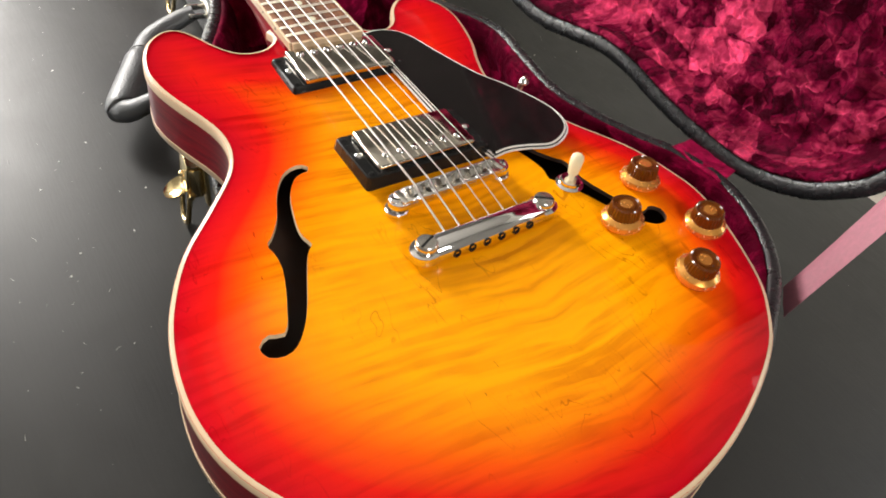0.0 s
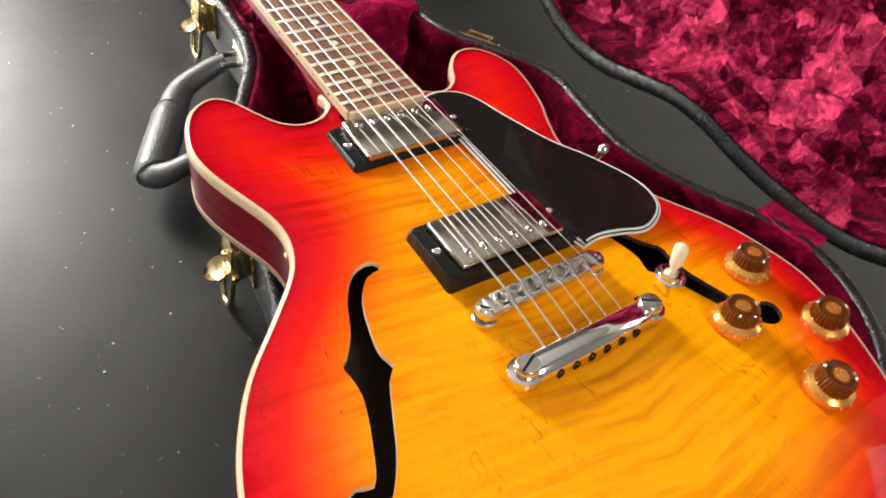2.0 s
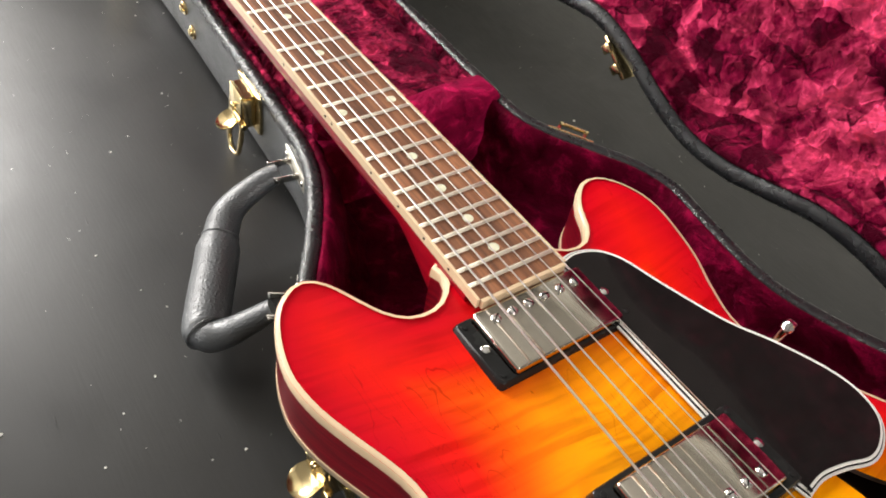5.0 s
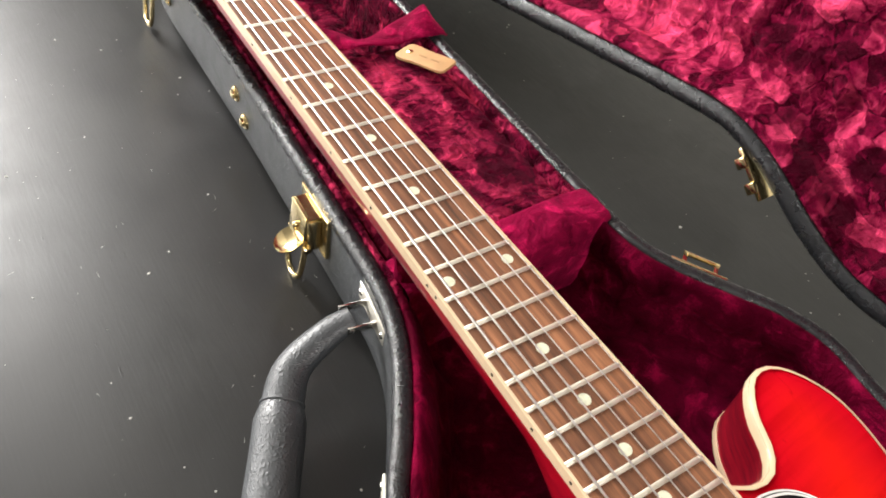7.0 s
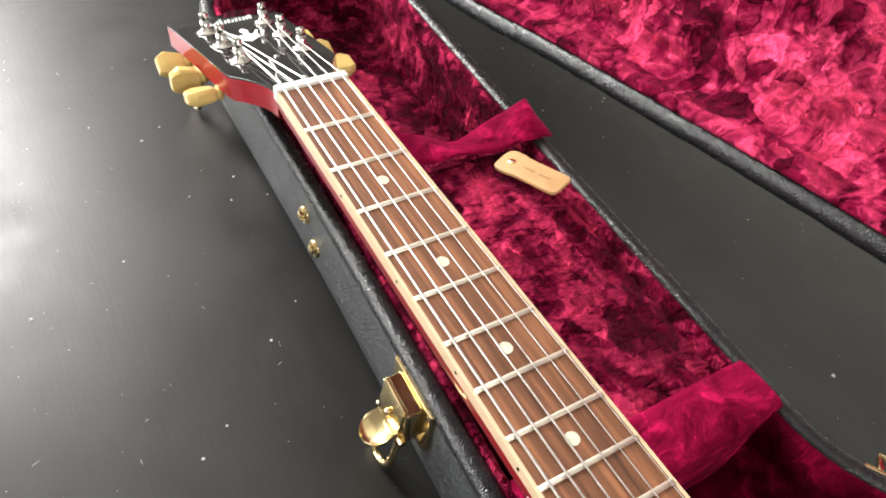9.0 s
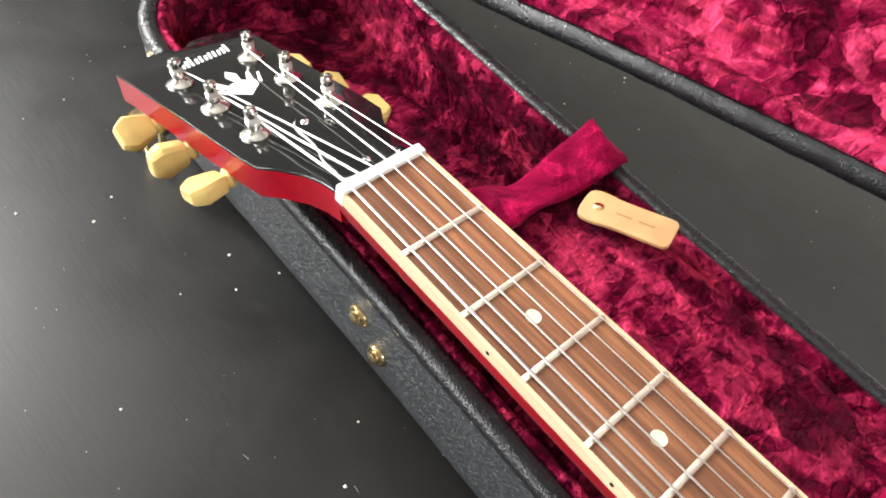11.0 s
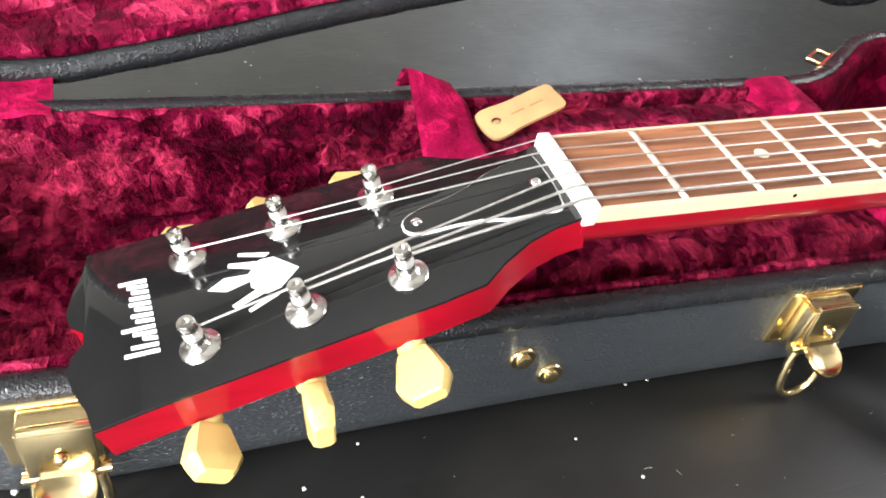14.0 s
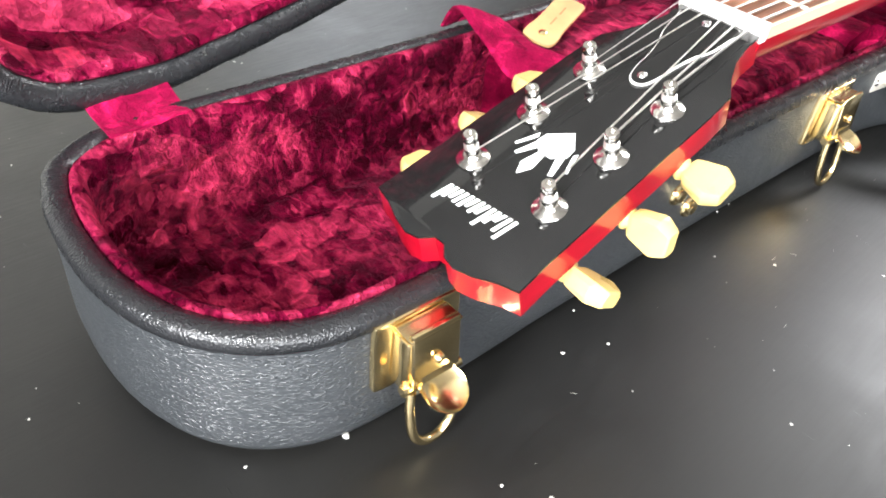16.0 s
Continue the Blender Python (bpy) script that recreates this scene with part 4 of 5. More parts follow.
BODY = [(-0.0270, -0.424), (-0.0290, -0.435), (-0.0344, -0.443), (-0.0437, -0.4490), (-0.0563, -0.4490), (-0.0665, -0.4420), (-0.0742, -0.4298), (-0.0814, -0.4162), (-0.0883, -0.4080), (-0.0965, -0.4050), (-0.1046, -0.4081), (-0.1122, -0.4147), (-0.1180, -0.4240),
        (-0.1230, -0.4378), (-0.1255, -0.4541), (-0.1230, -0.4716), (-0.1170, -0.4889), (-0.1100, -0.5050), (-0.1045, -0.5197), (-0.1028, -0.5340), (-0.1055, -0.5473), (-0.1130, -0.5610), (-0.1316, -0.5820), (-0.1528, -0.6050), (-0.167, -0.628), (-0.177, -0.652), (-0.1825, -0.679), (-0.183, -0.706), (-0.177, -0.733),
        (-0.163, -0.760), (-0.140, -0.788), (-0.104, -0.816), (-0.058, -0.835), (-0.010, -0.842), (0.030, -0.837), (0.070, -0.823), (0.106, -0.804), (0.126, -0.787), (0.145, -0.762), (0.161, -0.722), (0.168, -0.692),
        (0.167, -0.668), (0.155, -0.6303), (0.130, -0.5930), (0.1080, -0.5585), (0.0990, -0.5310), (0.1050, -0.5060), (0.1130, -0.4870), (0.1187, -0.4650), (0.1215, -0.4470), (0.1205, -0.4330), (0.1145, -0.4190), (0.1050, -0.4095), (0.0934, -0.4080), (0.0832, -0.4138), (0.0730, -0.4258),
        (0.0660, -0.4400), (0.0560, -0.4485), (0.0430, -0.4475), (0.0300, -0.4400)]
rim = even(spline(BODY, 6), 220)
SOUND = [(-0.068, -0.5775), (-0.0665, -0.573), (-0.0715, -0.5695), (-0.082, -0.573), (-0.092, -0.587), (-0.1005, -0.607), (-0.109, -0.6195), (-0.1135, -0.624), (-0.1125, -0.632), (-0.1135, -0.646), (-0.121, -0.668), (-0.1285, -0.6835),
         (-0.1365, -0.681), (-0.1430, -0.685), (-0.1415, -0.693), (-0.1335, -0.6965), (-0.1250, -0.6925), (-0.114, -0.677), (-0.102, -0.651), (-0.0965, -0.640), (-0.0915, -0.6345), (-0.0935, -0.628), (-0.0930, -0.618), (-0.0865, -0.594), (-0.0785, -0.581), (-0.073, -0.578)]
hole_l = even(spline(SOUND, 4), 80)
hole_r = [Vector((-p.x - 0.0245, p.y - 0.009)) for p in hole_l]
ZE, ZC = -0.0240, -0.0112


def tilt(x, y):
    """The body leans back from the neck: its edge stands higher at the horns."""
    k = min(1.0, max(0.0, (y + 0.68) / 0.24))
    return k * k * (3 - 2 * k) * (0.0130 - 0.022 * x)


def leaned(loops):
    return [[(p[0], p[1], p[2] + tilt(p[0], p[1])) for p in row] for row in loops]


def top_z(d, x, y):
    k = min(1.0, d / 0.075)
    return ZC - (ZC - ZE - tilt(x, y)) * (1 - k) ** 2.0


v, f, dist = sheet(rim, 0.0055, lambda x, y, d: top_z(d, x, y), (hole_l, hole_r))
top = part("body_top", (v, f), BURST, guitar, "amber to cherry sunburst flamed maple top", smooth=180)
at = top.data.attributes.new("burst", "FLOAT", "POINT")
at.data.foreach_set("value", [min(1.0, d / 0.088) * (1 - 0.42 * min(1.0, max(0.0, (p[1] + 0.575) / 0.11))) for d, p in zip(dist, v)])
# the right hole's edge takes the inside's shade colour instead of cream
for hole in (hole_l, hole_r):
    bm = bmesh.new()
    nn = normals2(hole)
    zs = [top_z(away(p.x, p.y, rim), p.x, p.y) for p in hole]
    rings(bm, [[(p.x, p.y, z + 0.0001) for p, z in zip(hole, zs)], [(p.x + n.x * 0.0003, p.y + n.y * 0.0003, z - 0.0026) for p, n, z in zip(hole, nn, zs)]])
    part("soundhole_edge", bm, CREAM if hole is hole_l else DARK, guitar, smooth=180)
# sheet under the holes, coloured dark in place of the hollow's shade
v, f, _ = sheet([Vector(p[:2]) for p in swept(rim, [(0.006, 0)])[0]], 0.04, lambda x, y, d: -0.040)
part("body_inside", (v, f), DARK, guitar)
bm = bmesh.new()
rings(bm, leaned(swept(rim, [(0.0, ZE - 0.004), (0.0002, ZE - 0.010), (0.0002, -0.060), (0.0, -0.064)])))
part("body_sides", bm, CHERRY, guitar, "dark cherry lacquered sides", smooth=60)
bm = bmesh.new()
rings(bm, leaned(swept(rim, [(0.0024, ZE + 0.0010), (0.0008, ZE + 0.0007), (-0.0003, ZE - 0.0004), (-0.0004, ZE - 0.0058), (0.0006, ZE - 0.0060)])))
part("top_binding", bm, CREAM, guitar, "cream binding", smooth=50)
bm = bmesh.new()
rings(bm, leaned(swept(rim, [(0.0006, -0.0620), (-0.0004, -0.0622), (-0.0004, -0.0665), (0.0012, -0.0680)])))
part("back_binding", bm, CREAM, guitar, "cream binding", smooth=50)
v, f, _ = sheet([Vector(p[:2]) for p in swept(even(rim, 120), [(0.001, 0)])[0]], 0.03, lambda x, y, d: -0.0678 + tilt(x, y))
part("body_back", (v, f), CHERRY, guitar)

# neck and fretboard
END = -0.4615
bm = bmesh.new()
loops = []
for i in range(34):
    y = 0.004 + (-0.452 - 0.004) * i / 33
    w = half_board(y) - 0.0003
    depth = 0.0195 + 0.004 * min(1, -y / 0.36)
    if y < -0.385:
        s = min(1.0, (-0.385 - y) / 0.045)
        depth += 0.031 * s * s * (3 - 2 * s)
    power = 0.9 if y > -0.39 else 0.55
    loops.append([(w * math.copysign(abs(math.cos(a)) ** power, math.cos(a)), y, -0.0056 - depth * abs(math.sin(a)) ** 0.85) for a in [math.pi * k / 16 for k in range(17)]])
rings(bm, loops, True, True, True)
part("neck", bm, RED, guitar, "cherry-stained mahogany neck", smooth=50)


def board_outline(inset, y0, y1):
    return [(-half_board(y0) + inset, y0), (half_board(y0) - inset, y0), (half_board(y1) - inset, y1), (-half_board(y1) + inset, y1)]


board = part("fretboard", prism(bmesh.new(), board_outline(0.0017, 0.0, END), -0.0056, 0.0, 0.0002), ROSEWOOD, guitar, "rosewood fretboard with dot inlays")
for s in (-1, 1):
    edge = [(s * (half_board(y) - g), y) for y, g in ((0.0, 0.0), (END, 0.0), (END, 0.0017), (0.0, 0.0017))]
    part("board_binding", prism(bmesh.new(), edge, -0.0058, 0.0002, 0.0002), CREAM, board, "cream binding")
part("board_end", box(bmesh.new(), -half_board(END) + 0.0018, half_board(END) - 0.0018, END - 0.0024, END - 0.0001, -0.0056, 0.0002, 0.0003), CREAM, board)
for k in range(1, 23):
    y = fret_y(k)
    w = half_board(y) - 0.0016
    bm = bmesh.new()
    prof = [(-0.00125, 0.0001), (-0.0010, 0.0008), (-0.0004, 0.00122), (0.0004, 0.00122), (0.0010, 0.0008), (0.00125, 0.0001)]
    rings(bm, [[(x, y + a, z * q) for a, z in prof] for x, q in ((-w - 0.0004, 0.5), (-w + 0.0006, 1.0), (w - 0.0006, 1.0), (w + 0.0004, 0.5))], False)
    part("fret", bm, FRETWIRE, board, smooth=60)
for k in (3, 5, 7, 9, 12, 15, 17, 19, 21):
    y = (fret_y(k) + fret_y(k - 1)) / 2
    for x in ((-0.0172, 0.0172) if k == 12 else (0.0,)):
        part("dot_inlay", lathe(bmesh.new(), [(0.0031, -0.0004), (0.0031, 0.00012), (0.0002, 0.00016)], (x, y, 0)), PEARL, board, "pale pearloid dot", smooth=40)
    for dy in ((-0.004, 0.004) if k == 12 else (0.0,)):
        part("side_dot", lathe(bmesh.new(), [(0.0009, 0), (0.0009, 0.0003), (0.0001, 0.00035)], m=pose(-half_board(y) + 0.0002, y + dy, -0.0026, 0, -90, 0), seg=10), BLACK, board)
bm = bmesh.new()
box(bm, -0.0217, 0.0217, -0.0001, 0.0052, -0.007, 0.0018, 0.0008)
part("nut", bm, WHITE, guitar, "white bone nut", smooth=40)

# headstock, tipped back
PITCH = math.tan(radians(17))
HEAD = pose(0, 0.005, -0.0035, -17, 0, 0)
C17 = math.cos(radians(17))
HL = [(-0.0205, 0.000), (-0.0205, 0.010), (-0.0225, 0.020), (-0.0275, 0.031), (-0.0335, 0.040), (-0.0345, 0.055), (-0.0352, 0.100), (-0.0362, 0.150), (-0.0372, 0.1675), (-0.029, 0.1695), (-0.020, 0.1735), (-0.012, 0.1755), (-0.006, 0.1742), (-0.0015, 0.1700),
      (0.0035, 0.1700), (0.008, 0.1745), (0.014, 0.1758), (0.022, 0.1738), (0.031, 0.1700), (0.0395, 0.1680), (0.0385, 0.150), (0.0370, 0.100), (0.0358, 0.055), (0.0345, 0.040), (0.0285, 0.031), (0.0230, 0.020), (0.0205, 0.010), (0.0205, 0.000)]
head = part("headstock", prism(bmesh.new(), HL, -0.0150, -0.0012, 0.0, HEAD), RED, guitar, "cherry mahogany headstock with black face", smooth=30)
part("face_veneer", prism(bmesh.new(), HL, -0.0012, 0.0, 0.0003, HEAD), GLOSS, head, "glossy black face", smooth=30)


def tuner(x, y, turn):
    s = -1 if x < 0 else 1
    m = HEAD @ pose(x, y, 0)
    t = part("tuner", lathe(bmesh.new(), [(0.0068, -0.0002), (0.0069, 0.0006), (0.0062, 0.0014), (0.0046, 0.0019), (0.0040, 0.0026), (0.0034, 0.0034)], m=m), NICKEL, guitar, "nickel tuner with a cream keystone button", smooth=45)
    part("post", lathe(bmesh.new(), [(0.0030, 0.0028), (0.0030, 0.0060), (0.0024, 0.0070), (0.0023, 0.0088), (0.0029, 0.0098), (0.0030, 0.0128), (0.0026, 0.0136), (0.0012, 0.0137), (0.0012, 0.0128), (0.0002, 0.0128)], m=m), NICKEL, t, smooth=40)
    for k in range(3):
        part("string_turn", lathe(bmesh.new(), [(0.0024, -0.0004), (0.0031, 0.0), (0.0024, 0.0004)], m=m @ pose(0, 0, 0.0064 + 0.0009 * k, 4, 0, 0), seg=18, cap=False), STEEL, t, smooth=80)
    face = 0.0355 * s + 0.0015
    k = HEAD @ pose(face - 0.006 * s, y + 0.0065, -0.0188) @ Matrix(((s, 0, 0, 0), (0, 1, 0, 0), (0, 0, 1, 0), (0, 0, 0, 1))) @ pose(0, 0, 0, turn, 0, 0)
    part("shaft", lathe(bmesh.new(), [(0.0016, -0.002), (0.0016, 0.0045)], m=k @ pose(0, 0, 0, 0, 90, 0), seg=14), NICKEL, t, smooth=60)
    bm = bmesh.new()
    lathe(bm, [(0.0030, 0.0036), (0.0046, 0.0042), (0.0052, 0.0056), (0.0048, 0.0070), (0.0036, 0.0078), (0.0034, 0.0088)], m=k @ pose(0, 0, 0, 0, 90, 0), seg=18)
    part("collar", bm, KEYSTONE, t, "cream plastic collar", smooth=60)
    bm = bmesh.new()
    rows = [(0.0084, 0.0042, 0.0030), (0.0094, 0.0058, 0.0038), (0.0112, 0.0066, 0.0041), (0.0205, 0.0093, 0.0045), (0.0216, 0.0090, 0.0044), (0.0262, 0.0062, 0.0036), (0.0270, 0.0054, 0.0028)]
    lps = []
    for a, hw, ht in rows:
        q = [(hw, -ht * 0.55), (hw, ht * 0.55), (hw * 0.82, ht), (-hw * 0.82, ht), (-hw, ht * 0.55), (-hw, -ht * 0.55), (-hw * 0.82, -ht), (hw * 0.82, -ht)]
        lps.append([k @ Vector((a, b, c)) for b, c in q])
    rings(bm, lps, True, True, True)
    part("button", bm, KEYSTONE, t, "cream keystone button", smooth=35)


POSTS = []
for s, turns in ((-1, (-8, -78, 46)), (1, (20, 35, 15))):
    for y, turn in zip((0.0625, 0.0975, 0.1325), turns):
        tuner(0.0205 * s + 0.0012, y, turn)
        POSTS.append((0.0205 * s + 0.0012, y))
# bell-shaped cover over the truss rod
BELL = [(-0.0125, 0.0035), (-0.0132, 0.012), (-0.0118, 0.022), (-0.0085, 0.030), (-0.0062, 0.040), (-0.0052, 0.050), (-0.0030, 0.0565), (0.001, 0.0585), (0.0050, 0.0565), (0.0072, 0.050), (0.0082, 0.040), (0.0105, 0.030), (0.0138, 0.022), (0.0152, 0.012), (0.0145, 0.0035)]
bell = even(spline([(x, y) for x, y in BELL], 4), 60)
cov = part("truss_cover", prism(bmesh.new(), bell, 0.0001, 0.0012, 0.0002, HEAD), WHITE, guitar, "black bell truss cover edged in white")
part("cover_face", prism(bmesh.new(), [Vector(p[:2]) for p in swept(bell, [(0.0006, 0)])[0]], 0.0011, 0.0018, 0.0003, HEAD), GLOSS, cov)
for y in (0.0085, 0.0530):
    part("cover_screw", lathe(bmesh.new(), [(0.0021, 0.0016), (0.0019, 0.0024), (0.0008, 0.0030), (0.0002, 0.0030)], m=HEAD @ pose(0.001, y, 0)), CHROME, cov, smooth=50)
# crown inlay: a split plume of pearl
CROWN = [[(0.0, 0.096), (0.0085, 0.1035), (0.0092, 0.1085), (0.0045, 0.1130), (-0.0020, 0.1130), (-0.0068, 0.1085), (-0.0062, 0.1035)], [(0.0010, 0.1125), (0.0042, 0.1130), (0.0060, 0.1215), (0.0030, 0.1275), (-0.0002, 0.1215)],
         [(0.0062, 0.1115), (0.0088, 0.1090), (0.0120, 0.1190), (0.0105, 0.1195)], [(-0.0036, 0.1118), (-0.0062, 0.1090), (-0.0090, 0.1195), (-0.0072, 0.1205)], [(0.0100, 0.1065), (0.0112, 0.1045), (0.0155, 0.1150), (0.0143, 0.1155)], [(-0.0078, 0.1065), (-0.0090, 0.1045), (-0.0125, 0.1150), (-0.0112, 0.1155)]]
for shape in CROWN:
    part("crown_inlay", prism(bmesh.new(), shape, -0.0004, 0.00025, 0.0, HEAD), PEARL_W, head, "white pearl inlay")
# maker's mark as plain slanted pearl bars
for k in range(13):
    x, tall = -0.0150 + 0.0027 * k, (0.0115, 0.0090, 0.0050, 0.0078, 0.0112, 0.0062, 0.0074, 0.0058, 0.0074, 0.0070, 0.0060, 0.0072, 0.0098)[k]
    y = 0.1452 + 0.0002 * k
    part("mark_bar", prism(bmesh.new(), [(x - 0.0008, y), (x + 0.0008, y), (x + 0.0024, y + tall), (x + 0.0008, y + tall)], -0.0004, 0.00025, 0.0, HEAD), PEARL_W, head, "white pearl inlay")

# pickguard, stepped white and black at its edge
PG = [(0.0300, -0.4560), (0.0420, -0.4535), (0.0560, -0.4580), (0.0660, -0.4700), (0.0740, -0.4950), (0.0860, -0.5280), (0.0990, -0.5500), (0.1110, -0.5760), (0.1140, -0.5940), (0.1095, -0.6090), (0.0980, -0.6180), (0.0850, -0.6210), (0.0700, -0.6165), (0.0560, -0.6140), (0.0420, -0.6160)]
pg = spline([(x, y) for x, y in PG], 5, closed=False) + [Vector((0.0405, -0.6090)), Vector((0.0300, -0.5980))]
guard = part("pickguard", prism(bmesh.new(), pg, -0.0088, -0.0080, 0.0), WHITE, guitar, "black pickguard edged in white", smooth=30)
ly = [Vector(p[:2]) for p in swept(pg, [(0.0012, 0)])[0]]
part("guard_layer", prism(bmesh.new(), ly, -0.0080, -0.0074, 0.0), BLACK, guard)
ly = [Vector(p[:2]) for p in swept(pg, [(0.0019, 0)])[0]]
part("guard_layer", prism(bmesh.new(), ly, -0.0074, -0.0068, 0.0), WHITE, guard)
ly = [Vector(p[:2]) for p in swept(pg, [(0.0032, 0)])[0]]
part("guard_face", prism(bmesh.new(), ly, -0.0068, -0.0062, 0.0003), GUARD, guard, "glossy black face")
m = pose(0.1155, -0.5475, -0.016)
part("guard_bracket", lathe(bmesh.new(), [(0.0026, -0.006), (0.0026, 0.002), (0.0038, 0.003), (0.0038, 0.0055), (0.0030, 0.0065), (0.0030, 0.0080), (0.0020, 0.0088), (0.0002, 0.0090)], m=m @ pose(0, 0, 0, 0, 25, 0), seg=16), CHROME, guitar, "chrome guard bracket nut", smooth=40)


def pickup(y0, y1, base, low, high, name):
    """A humbucker in its ring; low and high: the ring's top at the neck and bridge sides."""
    yc = (y0 + y1) / 2
    w = 0.0435
    bm = bmesh.new()
    cor = 0.0025

    def loop(i, zs, j=None):
        pts = []
        j = i if j is None else j
        for sx, sy in ((1, 1), (-1, 1), (-1, -1), (1, -1)):
            cx, cy = sx * (w - j - cor), (y1 - i - cor) if sy > 0 else (y0 + i + cor)
            a0 = {(1, 1): 0, (-1, 1): 90, (-1, -1): 180, (1, -1): 270}[(sx, sy)]
            for k in range(4):
                a = radians(a0 + 30 * k)
                pts.append((cx + cor * math.cos(a), cy + cor * math.sin(a)))
        return [(x, y, zs(y)) for x, y in pts]

    inn = (y1 - y0) / 2 - 0.0191

    def top(y):
        return high + (low - high) * (y - y0) / (y1 - y0)

    rings(bm, [loop(-0.0012, lambda y: base), loop(0.0, lambda y: top(y) - 0.0008), loop(0.0008, top), loop(inn, top, 0.0084), loop(inn, lambda y: base + 0.001, 0.0084)])
    p = part("pickup", bm, BLACK, guitar, "humbucker with satin nickel cover in a black ring", smooth=35)
    cw, c0, c1 = 0.0345, yc - 0.0187, yc + 0.0187
    slope = math.degrees(math.atan2(low - high, y1 - y0))
    cm = pose(0, yc, (low + high) / 2 + 0.0045, slope * 0.2)
    bm = bmesh.new()
    box(bm, -cw, cw, -0.0187, 0.0187, -0.009, 0.0, 0.0018, cm, 3)
    part("cover", bm, SATIN, p, "satin nickel cover", smooth=40)
    for k in range(6):
        x = (k - 2.5) * 0.0102
        sc = part("pole_screw", lathe(bmesh.new(), [(0.0027, -0.0004), (0.0027, 0.0005), (0.0019, 0.0012), (0.0002, 0.0014)], m=cm @ pose(x, 0.0105 if y0 > -0.55 else -0.0105, 0)), CHROME, p, smooth=50)
        part("slot", box(bmesh.new(), -0.0024, 0.0024, -0.00035, 0.00035, 0.0011, 0.00155, m=cm @ pose(x, 0.0105 if y0 > -0.55 else -0.0105, 0, 0, 0, 35 + 47 * k)), BLACK, sc)
    for sx in (-1, 1):
        part("height_screw", lathe(bmesh.new(), [(0.0024, 0), (0.0024, 0.0008), (0.0012, 0.0016), (0.0002, 0.0017)], (sx * 0.0387, yc, top(yc))), CHROME, p, smooth=50)
        for sy in (y0 + 0.0040, y1 - 0.0040):
            part("ring_screw", lathe(bmesh.new(), [(0.0017, 0), (0.0015, 0.0006), (0.0002, 0.0008)], (sx * 0.0398, sy, top(sy)), seg=14), BLACK, p, smooth=50)


pickup(-0.5035, -0.4640, -0.0125, -0.0075, -0.0065, "neck")
pickup(-0.6085, -0.5640, -0.0125, -0.0040, -0.0020, "bridge")


def bridge():
    m = pose(0.0, -0.6300, 0.0, 0, 0, 2.2)
    bar = [(0.0362 + 0.0064 * math.cos(a), 0.0064 * math.sin(a)) for a in [math.pi * (k / 10 - 0.5) for k in range(11)]]
    bar += [(-x, -y) for x, y in bar]
    b = part("bridge", prism(bmesh.new(), bar, -0.0050, -0.0012, 0.0008, m), NICKEL, guitar, "nickel adjustable bridge with six saddles", smooth=40)
    for y in (-0.0054, 0.0046):
        part("rail", box(bmesh.new(), -0.0325, 0.0325, y - 0.0009, y + 0.0009, -0.0013, 0.0012, 0.0005, m), NICKEL, b, smooth=40)
    for sx in (-1, 1):
        part("end_block", box(bmesh.new(), sx * 0.0345 - 0.0024, sx * 0.0345 + 0.0024, -0.0061, 0.0053, -0.0013, 0.0008, 0.0007, m), NICKEL, b, smooth=40)
        part("post", lathe(bmesh.new(), [(0.0030, -0.0135), (0.0030, -0.0112), (0.0066, -0.0110), (0.0072, -0.0102), (0.0072, -0.0078), (0.0066, -0.0070), (0.0030, -0.0068), (0.0028, -0.0048)], m=m @ pose(sx * 0.0370, 0, 0)), NICKEL, b, "nickel thumbwheel", smooth=35)
        sc = part("post_screw", lathe(bmesh.new(), [(0.0027, -0.0014), (0.0027, -0.0004), (0.0020, 0.0001), (0.0002, 0.0001)], m=m @ pose(sx * 0.0392, 0, 0), seg=18), CHROME, b, smooth=40)
        part("slot", box(bmesh.new(), -0.0022, 0.0022, -0.0004, 0.0004, -0.0001, 0.0003, m=m @ pose(sx * 0.0392, 0, 0, 0, 0, 40 * sx)), BLACK, sc)
    for k in range(6):
        x, y = (k - 2.5) * 0.0103, 0.0012 if k % 2 else -0.0008
        bm = bmesh.new()
        pr = [(-0.0030, -0.0010), (0.0030, -0.0010), (0.0030, 0.0016), (0.0009, 0.0046), (-0.0005, 0.0046), (-0.0026, 0.0020)]
        flip = -1 if k > 2 else 1
        rings(bm, [[m @ Vector((x + a, y + flip * c, z)) for c, z in pr] for a in (-0.0036, 0.0036)], True, True, True)
        sd = part("saddle", bm, NICKEL, b, smooth=30)
        part("notch", box(bmesh.new(), -0.0006, 0.0006, -0.0012, 0.0012, 0.0040, 0.0047, m=m @ pose(x, y + 0.0002, 0)), BLACK, sd)
        sc = part("saddle_screw", lathe(bmesh.new(), [(0.0022, -0.0006), (0.0022, 0.0010), (0.0014, 0.0016), (0.0002, 0.0016)], m=m @ pose(x, -0.0064, 0.0007, 90, 0, 0), seg=14), CHROME, b, smooth=40)
        part("thread", tube(bmesh.new(), [m @ Vector((x, -0.0064, 0.0006)), m @ Vector((x, 0.0044, 0.0006))], 0.0009, 8), CHROME, sc, smooth=60)
    # retaining wire along the screw heads
    part("wire", tube(bmesh.new(), [m @ Vector((x, -0.0073 - 0.0004 * (i % 2), 0.0026 if i % 2 else 0.0014)) for i, x in enumerate([(-0.031 + 0.00517 * q) for q in range(13)])], 0.00035, 6), NICKEL, b, smooth=60)


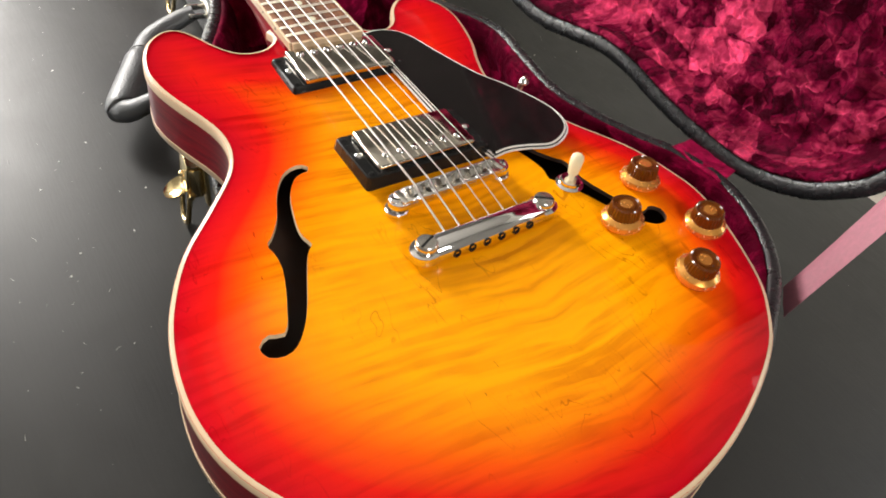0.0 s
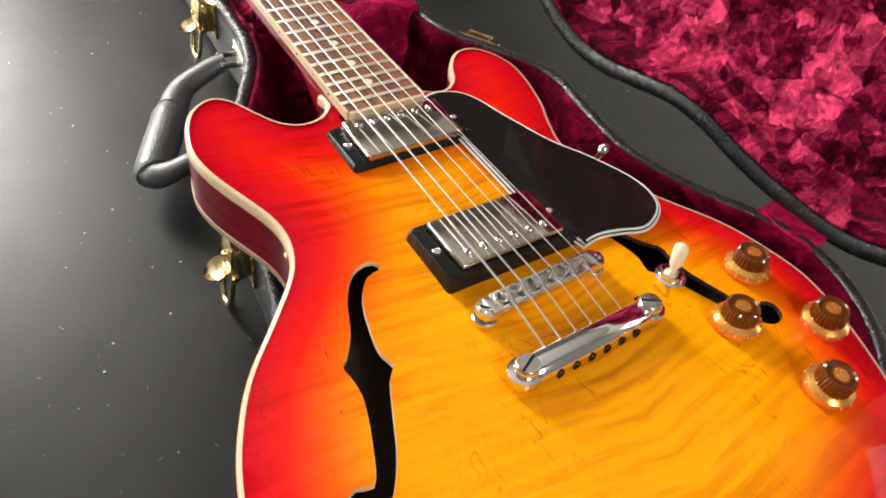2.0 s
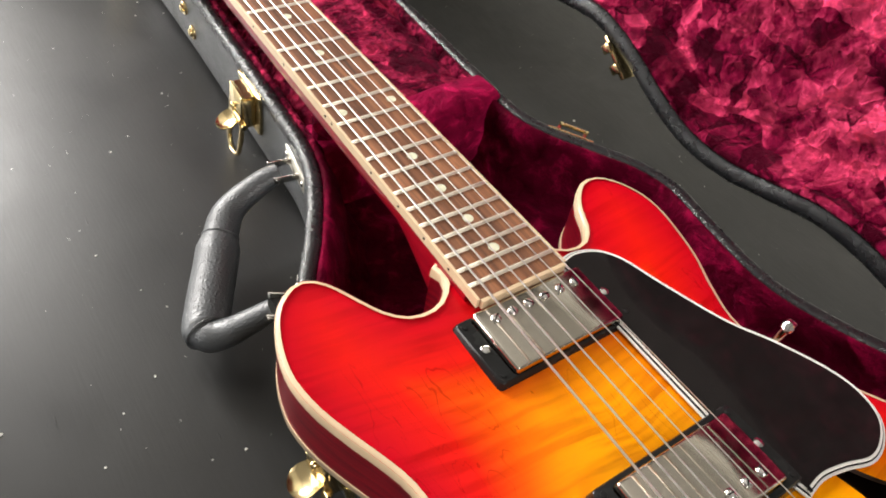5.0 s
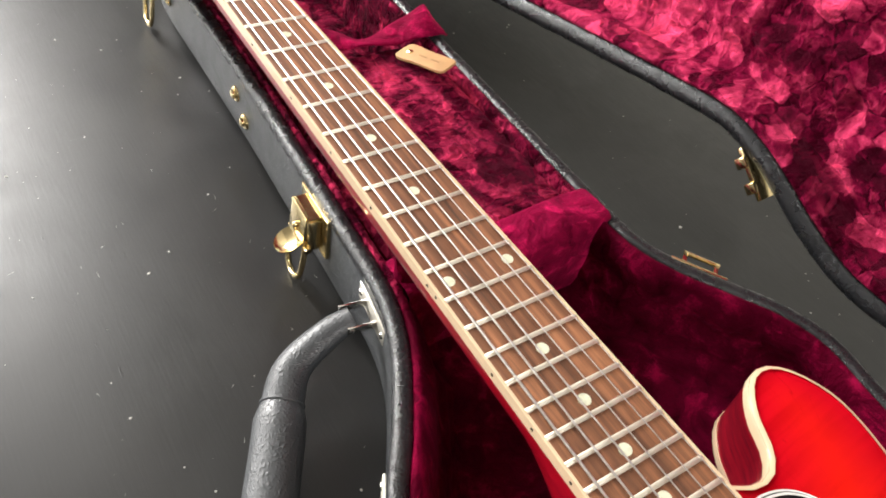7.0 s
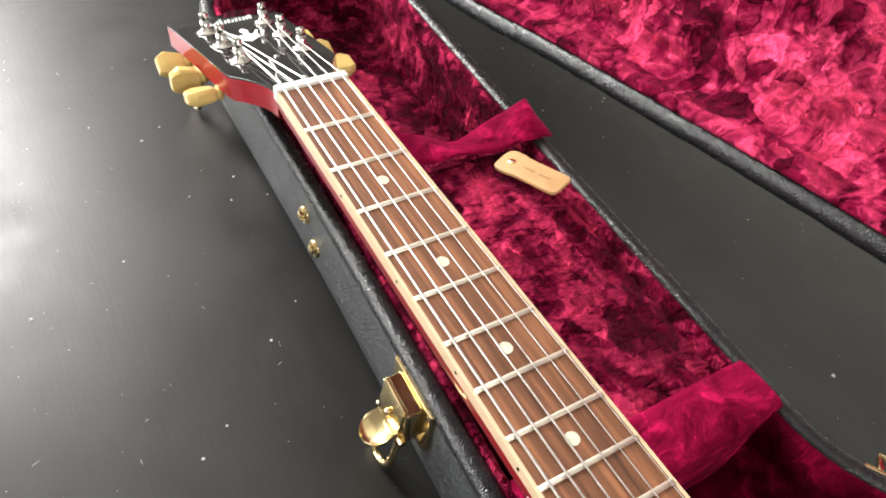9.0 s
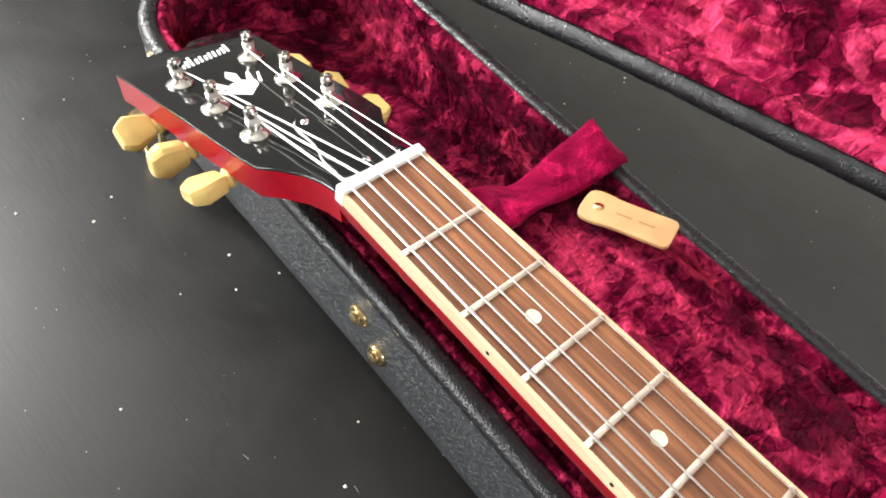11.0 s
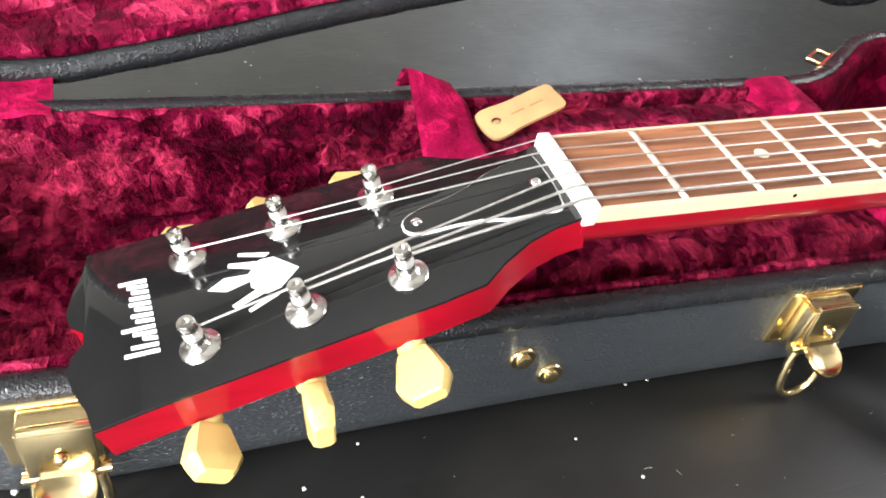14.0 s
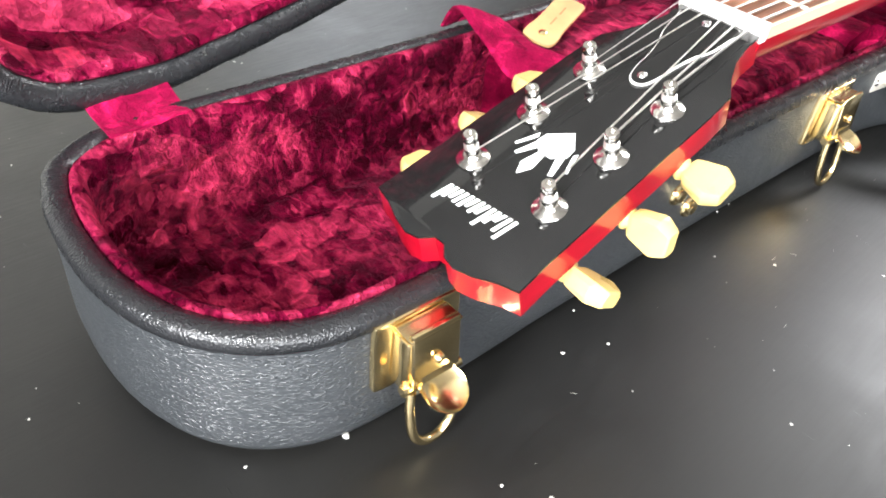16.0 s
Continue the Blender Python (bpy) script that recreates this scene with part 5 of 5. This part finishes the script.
def tailpiece():
    m = pose(0.0, -0.6695, -0.0005, 0, 0, 1.5)
    bm = bmesh.new()
    loops = []
    for x, g in ((-0.0385, 0.85), (-0.037, 1.0), (0.037, 1.0), (0.0385, 0.85)):
        pr = [(-0.0082, -0.0072), (-0.0086, -0.0040), (-0.0060, 0.0000), (-0.0010, 0.0022), (0.0040, 0.0012), (0.0078, -0.0020), (0.0082, -0.0062), (0.0070, -0.0078)]
        loops.append([m @ Vector((x, b * g, (z + 0.003) * g - 0.003)) for b, z in pr])
    rings(bm, loops, True, True, True)
    t = part("tailpiece", bm, CHROME, guitar, "polished stop tailpiece", smooth=50)
    for sx in (-1, 1):
        ear = [(0.0105 * math.cos(a), 0.0105 * math.sin(a)) for a in [2 * math.pi * k / 20 for k in range(20)]]
        part("ear", prism(bmesh.new(), [(sx * 0.041 + x * 0.95, y * 0.85) for x, y in ear], -0.0075, -0.0020, 0.0012, m), CHROME, t, smooth=40)
        st = part("stud", lathe(bmesh.new(), [(0.0050, -0.0120), (0.0050, -0.0020), (0.0062, -0.0018), (0.0066, 0.0002), (0.0064, 0.0022), (0.0055, 0.0031), (0.0002, 0.0033)], m=m @ pose(sx * 0.041, 0, 0)), NICKEL, t, "slotted nickel stud", smooth=40)
        part("slot", box(bmesh.new(), -0.0056, 0.0056, -0.0007, 0.0007, 0.0030, 0.0035, m=m @ pose(sx * 0.041, 0, 0, 0, 0, 25 if sx < 0 else -35)), BLACK, st)
    for k in range(6):
        x = (k - 2.5) * 0.0103
        part("string_hole", lathe(bmesh.new(), [(0.0026, 0), (0.0026, 0.0006), (0.0016, 0.0007), (0.0014, -0.0002)], m=m @ pose(x, -0.0084, -0.0052, 82, 0, 0), seg=14), BLACK, t, smooth=40)


bridge()
tailpiece()


def knob(x, y, turn):
    z = top_z(away(x, y, rim), x, y) + 0.0006
    m = pose(x, y, z, -3, 4, turn)
    k = part("knob", lathe(bmesh.new(), [(0.0108, 0.0010), (0.0130, 0.0016), (0.0133, 0.0036), (0.0127, 0.0054), (0.0105, 0.0070), (0.0096, 0.0075)], m=m, seg=40), AMBER_SKIRT, guitar, "amber top-hat control knob", smooth=30)
    part("shaft_collar", lathe(bmesh.new(), [(0.0104, -0.0012), (0.0104, 0.0012)], m=m, seg=30), NICKEL, k, smooth=40)
    loops = []
    for g, zz in ((0.0097, 0.0072), (0.0093, 0.0122), (0.0090, 0.0146), (0.0081, 0.0155)):
        loops.append([m @ Vector(((g + 0.00022 * (-1) ** i) * math.cos(2 * math.pi * i / 60), (g + 0.00022 * (-1) ** i) * math.sin(2 * math.pi * i / 60), zz)) for i in range(60)])
    bm = bmesh.new()
    rings(bm, loops)
    part("hat", bm, AMBER_TOP, k, "dark amber knurled hat", smooth=30)
    part("hat_top", lathe(bmesh.new(), [(0.0082, 0.0155), (0.0075, 0.0144), (0.0055, 0.0143), (0.0052, 0.0150), (0.0040, 0.0150)], m=m, seg=30, cap=False), AMBER_TOP, k, smooth=25)
    part("hat_centre", lathe(bmesh.new(), [(0.0041, 0.0147), (0.0040, 0.0152), (0.0002, 0.0152)], m=m, seg=24), AMBER_SKIRT, k, smooth=25)
    for i in range(10):
        a = radians(25 + i * 29)
        q = m @ pose(0, 0, 0, 0, 0, math.degrees(a)) @ pose(0.0131, 0, 0.0046, 0, 64, 0)
        part("scale_mark", box(bmesh.new(), -0.0005, 0.0005, -0.0003, 0.0003, -0.0001, 0.0002, m=q), CREAM, k)


for x, y, turn in ((0.1225, -0.669, 20), (0.0835, -0.6955, 75), (0.1365, -0.7165, 140), (0.0965, -0.7470, 220)):
    knob(x, y, turn)


def toggle():
    z = top_z(away(0.0765, -0.653, rim), 0.0765, -0.653)
    m = pose(0.0765, -0.653, z)
    t = part("toggle_switch", lathe(bmesh.new(), [(0.0088, -0.0004), (0.0090, 0.0008), (0.0072, 0.0014), (0.0068, 0.0018), (0.0066, 0.0038), (0.0050, 0.0042), (0.0030, 0.0036)], m=m), CHROME, guitar, "chrome toggle switch with ivory tip", smooth=35)
    k = m @ pose(0, 0, 0.003, -16, 20, 0)
    part("lever_tip", lathe(bmesh.new(), [(0.0018, 0.0), (0.0020, 0.0030), (0.0034, 0.0050), (0.0040, 0.0100), (0.0043, 0.0140), (0.0036, 0.0168), (0.0018, 0.0180), (0.0002, 0.0182)], m=k), IVORY, t, "ivory plastic tip", smooth=60)


toggle()

# strings, thick to thin
for k in range(6):
    xn, xb = (k - 2.5) * 0.0071, (k - 2.5) * 0.0103
    r = (0.00066, 0.00056, 0.00046, 0.00034, 0.00029, 0.00025)[k]
    px, py = POSTS[k] if k < 3 else POSTS[3 + (5 - k)]
    side = 1 if k < 3 else -1
    post = HEAD @ Vector((px + side * 0.0027, py, 0.0066))
    yb = -0.6300 + 0.0384 * xb + (0.0012 if k % 2 else -0.0008)
    path = [(xb, -0.6640, -0.0012), (xb, yb - 0.004, 0.0030), (xb, yb, 0.0047 + r), (xn, 0.0, 0.0017 + r), (xn, 0.0052, 0.0015 + r), post]
    part("string", tube(bmesh.new(), path, r, 8), STEEL, guitar, "steel string", smooth=60)
